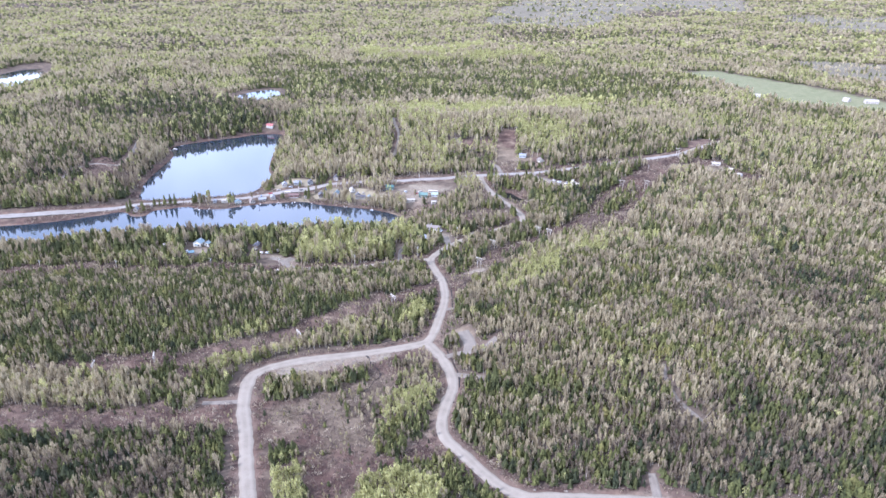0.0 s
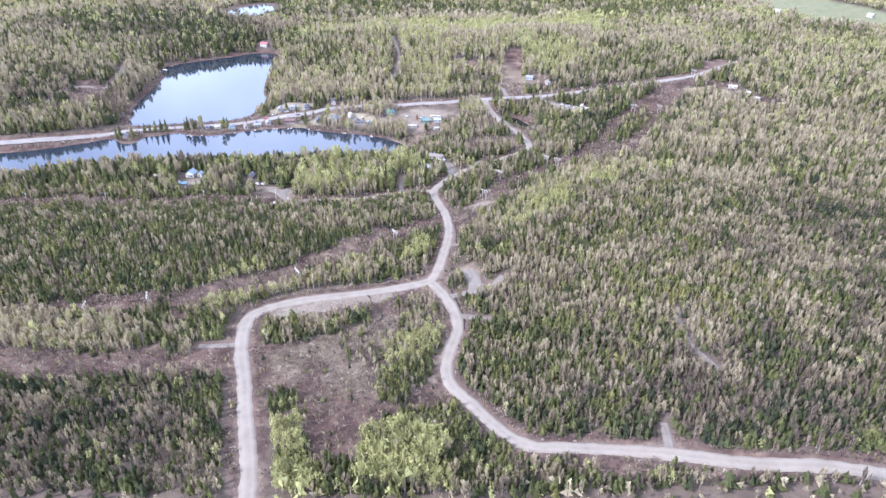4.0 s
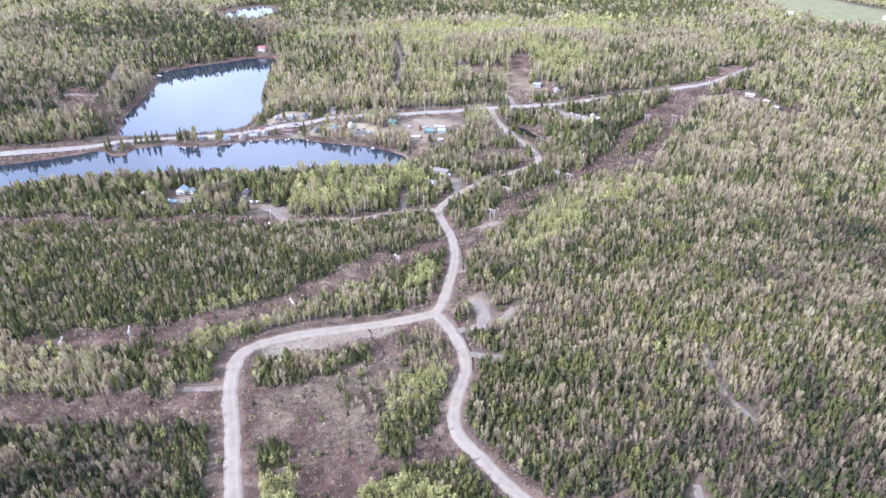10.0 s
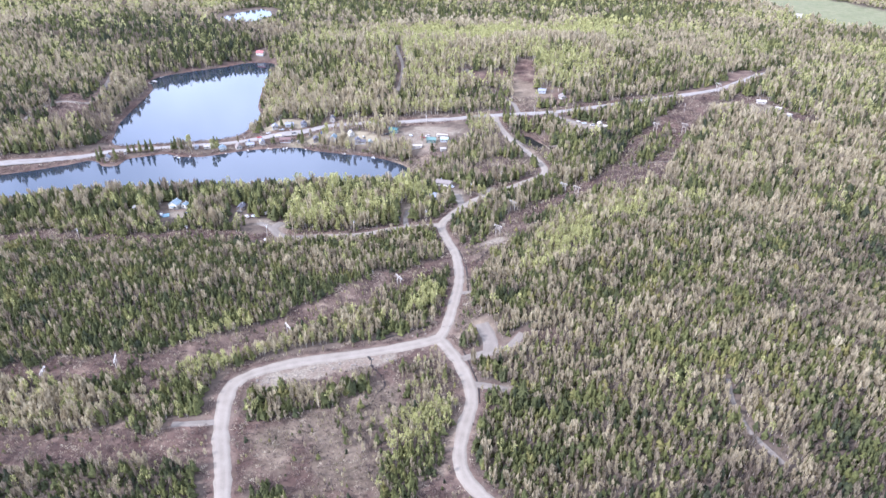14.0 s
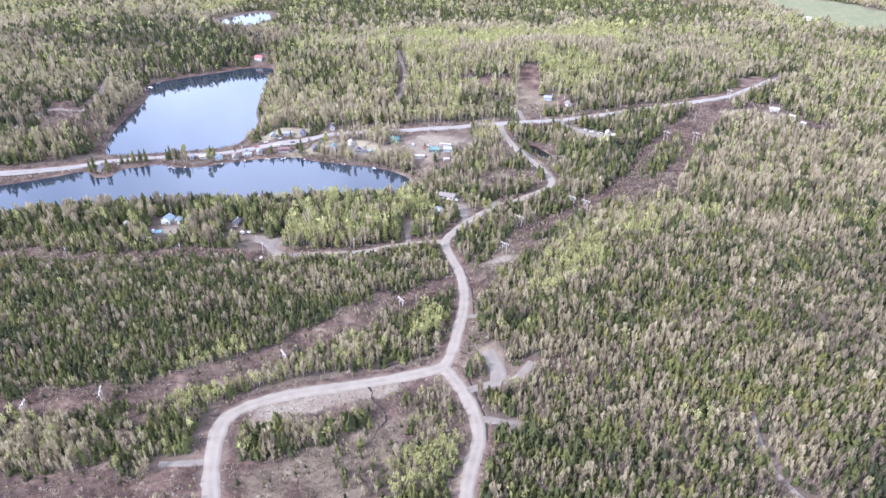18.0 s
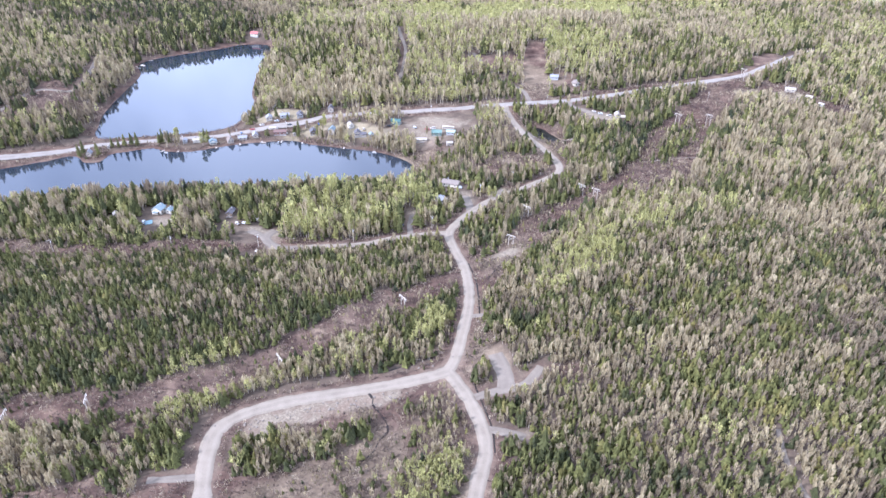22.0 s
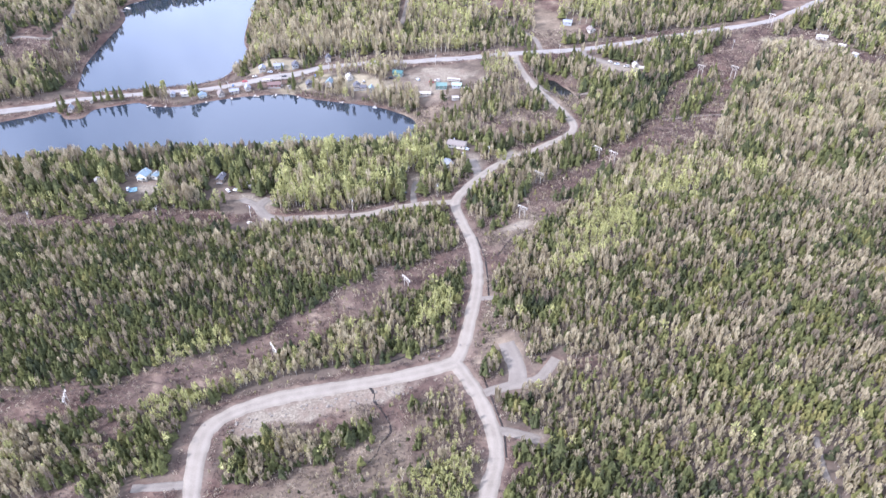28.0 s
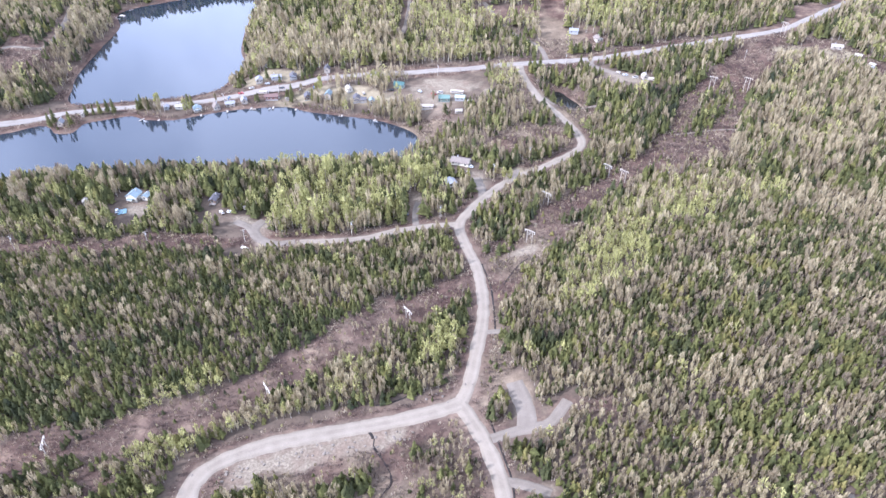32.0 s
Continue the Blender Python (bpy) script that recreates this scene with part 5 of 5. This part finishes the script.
for x, y, turn, long in ((-106.6, 704.6, 0, 4), (-78, 696.8, -20, 4), (-146.9, 715, 5, 3.5), (-166.4, 718.9, 0, 5), (-184.6, 717, 5, 4), (-204.1, 711.8, 20, 5), (-223.6, 703.3, 20, 4), (-254.8, 694.9, 0, 4), (-267.8, 695.5, -30, 5), (-388.7, 945.1, 100, 6), (-388.7, 936, 95, 5), (-384.8, 964.6, 120, 5)):
    dock(x, y, turn, long)


def boat(x, y, turn, material, label):
    e = new("boat")
    e.matrix_world = pose(x, y, 0.12, 0, 0, turn)
    tagged(e, label, "boat", "small boats")
    bm = bmesh.new()
    rows = []
    for v, wide, low in ((-2.0, 0.75, -0.2), (-0.6, 0.85, -0.25), (0.9, 0.7, -0.22), (1.8, 0.35, -0.05), (2.3, 0.04, 0.25)):
        rows.append([bm.verts.new(p) for p in ((-wide, v, 0.45), (-wide * 0.7, v, low), (wide * 0.7, v, low), (wide, v, 0.45))])
    for a, b in zip(rows, rows[1:]):
        for i in range(3):
            bm.faces.new((a[i], a[i + 1], b[i + 1], b[i]))
    bm.faces.new(rows[0])
    part("hull", bm, material, e)
    for v in (-1.2, 0.2):
        part("seat", box(1.3, 0.28, 0.05, (0, v, 0.25)), M_PLANK, e)
    part("outboard_motor", box(0.28, 0.35, 0.75, (0, -2.15, 0.0), bevel=0.05), M_TYRE, e)


for x, y, turn, m, label in ((-109.2, 703.3, 20, M_WHITE, "small white boat at a dock"), (-182, 713.7, 80, M_WHITE, "small white boat moored by a cottage"), (-169, 714.4, 0, M_STEEL, "aluminium boat moored at a dock"), (-78, 692.9, 70, M_STEEL, "aluminium boat near the lake's end"), (-391.3, 941.2, 100, M_WHITE, "small white boat at a far dock"), (-265.2, 690.3, 60, M_STEEL, "aluminium boat at the causeway")):
    boat(x, y, turn, m, label)

rocks = []
rr = np.random.RandomState(8)
for k in range(5):
    bm = bmesh.new()
    bmesh.ops.create_icosphere(bm, subdivisions=2, radius=1.0)
    for v in bm.verts:
        v.co *= 1 + 0.28 * noise.noise(v.co * 1.4 + Vector((k * 7, 0, 0)))
        v.co.z *= 0.7
    me = bpy.data.meshes.new("boulder")
    bm.to_mesh(me)
    bm.free()
    me.materials.append(M_ROCK)
    rocks.append(me)


def boulder(x, y, size):
    ob = new("boulder", rocks[rr.randint(5)])
    ob.matrix_world = ground_pose(x, y, rr.uniform(0, 360), size * 0.3) @ Matrix.Diagonal((size, size * rr.uniform(0.7, 1.1), size * rr.uniform(0.7, 1.0), 1))
    tagged(ob, "pale angular boulder beside the gravel road", "boulder", "roadside boulders")


bank = smooth(ROAD_LOOP, 1.6)
bank = bank[(bank[:, 0] < -31) & (bank[:, 0] > -109) & (bank[:, 1] > 351)]
for k in range(70):
    p = bank[rr.randint(len(bank))]
    boulder(p[0] + rr.uniform(-0.5, 0.5) + 1.2, p[1] - rr.uniform(5.0, 12.5), rr.uniform(0.25, 0.75))
for cx, cy, sx, sy, n in ((-26, 397.8, 13, 3.2, 14), (-119.6, 360.1, 3.9, 6.5, 10), (18.2, 497.9, 7.8, 3.9, 10), (9.1, 448.5, 2.6, 10.4, 8), (-9.1, 457.6, 1.6, 18.2, 8), (78, 253.5, 15.6, 2.6, 10), (-156, 531.7, 6.5, 5.2, 8), (-218.4, 534.3, 7.8, 3.9, 8), (119.6, 760.5, 7.8, 5.2, 14), (85.8, 704.6, 5.2, 3.9, 6)):
    for k in range(n):
        boulder(cx + rr.normal() * sx, cy + rr.normal() * sy, rr.uniform(0.3, 0.8))

bm = bmesh.new()
bmesh.ops.create_grid(bm, x_segments=10, y_segments=10, size=2.6)
for v in bm.verts:
    v.co.z = 0.35 + 0.25 * noise.noise(v.co * 0.9)
tarp = part("tarpaulin", bm, M_TARP, None, "faded blue tarpaulin spread over a heap in a yard", "tarpaulin")
tarp.matrix_world = ground_pose(-218, 536, 20)
solid = tarp.modifiers.new("thickness", "SOLIDIFY")
solid.thickness = 0.3


# ---- trees that stand by themselves ----
def tree_thing(kind, label, name, r, mats, tall, girth):
    """A single tree of real height: trunk and crown as parts."""
    v, f, m = kind
    e = new(name)
    tagged(e, label, "tree", "single trees")
    v = v * (girth, girth, 1) * tall
    for which, word in ((1, "trunk"), (0, "crown")):
        ff = f[m == which]
        used, back = np.unique(ff, return_inverse=True)
        me = mesh_of(word, v[used], back.reshape(-1, 3), [mats[which]], values={"tint": np.full(len(used), r.uniform(0.25, 0.85))})
        ob = new(word, me)
        ob.parent = e
    return e


rs = np.random.RandomState(17)
SINGLES = [
    ("spruce_tree", "dark green spruce standing by the shore", [spruce(rs, 9, 12) for _ in range(4)], [M_SPRUCE, M_DARKBARK], 11.0, 0.85),
    ("birch_tree", "leafless pale-stemmed birch beside open ground", [bare_tree(rs, 60, 8, 0.03) for _ in range(4)], [M_TWIG, M_BARK], 11.0, 1.0),
    ("aspen_tree", "slim aspen in pale yellow-green young leaf", [leafy_tree(rs, 60, 10) for _ in range(4)], [M_LEAF, M_BARK], 10.5, 1.0),
]
SPOTS = [
    [(-336.7, 678.6), (-325, 686.4), (-321.1, 681.2), (-335.4, 683.8), (-315.9, 698.1), (-310.7, 699.4), (-305.5, 700.7), (-300.3, 703.3), (-295.1, 703.3), (-274.3, 709.8), (-270.4, 711.1), (-267.8, 708.5), (-276.9, 708.5), (-237.9, 717.6), (-234, 715), (-178.1, 754), (-166.4, 750.1), (-146.9, 754), (-143, 755.3), (-139.1, 756.6), (-153.4, 733.2), (-152.1, 725.4), (-133.9, 725.4), (-180.7, 725.4), (-128.7, 722.8), (58.5, 787.8), (65, 728), (31.2, 335.4), (130, 785.2), (62.4, 774.8)],
    [(-263.9, 705.9), (-260, 703.3), (-256.1, 702), (-267.8, 703.3), (-215.8, 722.8), (-145.6, 737.1), (-111.8, 722.8), (-109.2, 718.9), (-107.9, 726.7), (-75.4, 722.8), (-72.8, 717.6), (-31.2, 712.4), (-78, 735.8), (16.9, 429), (20.8, 418.6), (14.3, 413.4), (23.4, 410.8), (7.8, 364)],
    [(-260, 709.8), (-232.7, 705.9), (-235.3, 703.3), (-132.6, 737.1), (-128.7, 735.8), (-87.1, 742.3), (-83.2, 744.9), (-79.3, 743.6), (-75.4, 746.2), (-70.2, 743.6), (-53.3, 536.9), (-78, 529.1), (-94.9, 521.3), (19.5, 583.7), (23.4, 581.1)],
]
for (name, label, kinds, mats, tall, girth), spots in zip(SINGLES, SPOTS):
    firsts = [tree_thing(k, label, name, rs, mats, 1.0, girth) for k in kinds]
    for i, (x, y) in enumerate(spots):
        h = 17.0 if (x, y) == (31.2, 335.4) else tall * rs.uniform(0.75, 1.35)
        m = ground_pose(x, y, rs.uniform(0, 360)) @ Matrix.Diagonal((h, h, h, 1))
        if i < len(firsts):
            firsts[i].matrix_basis = m
        else:
            ob = copy_thing(firsts[i % len(firsts)], Matrix.Identity(4))
            ob.matrix_basis = m
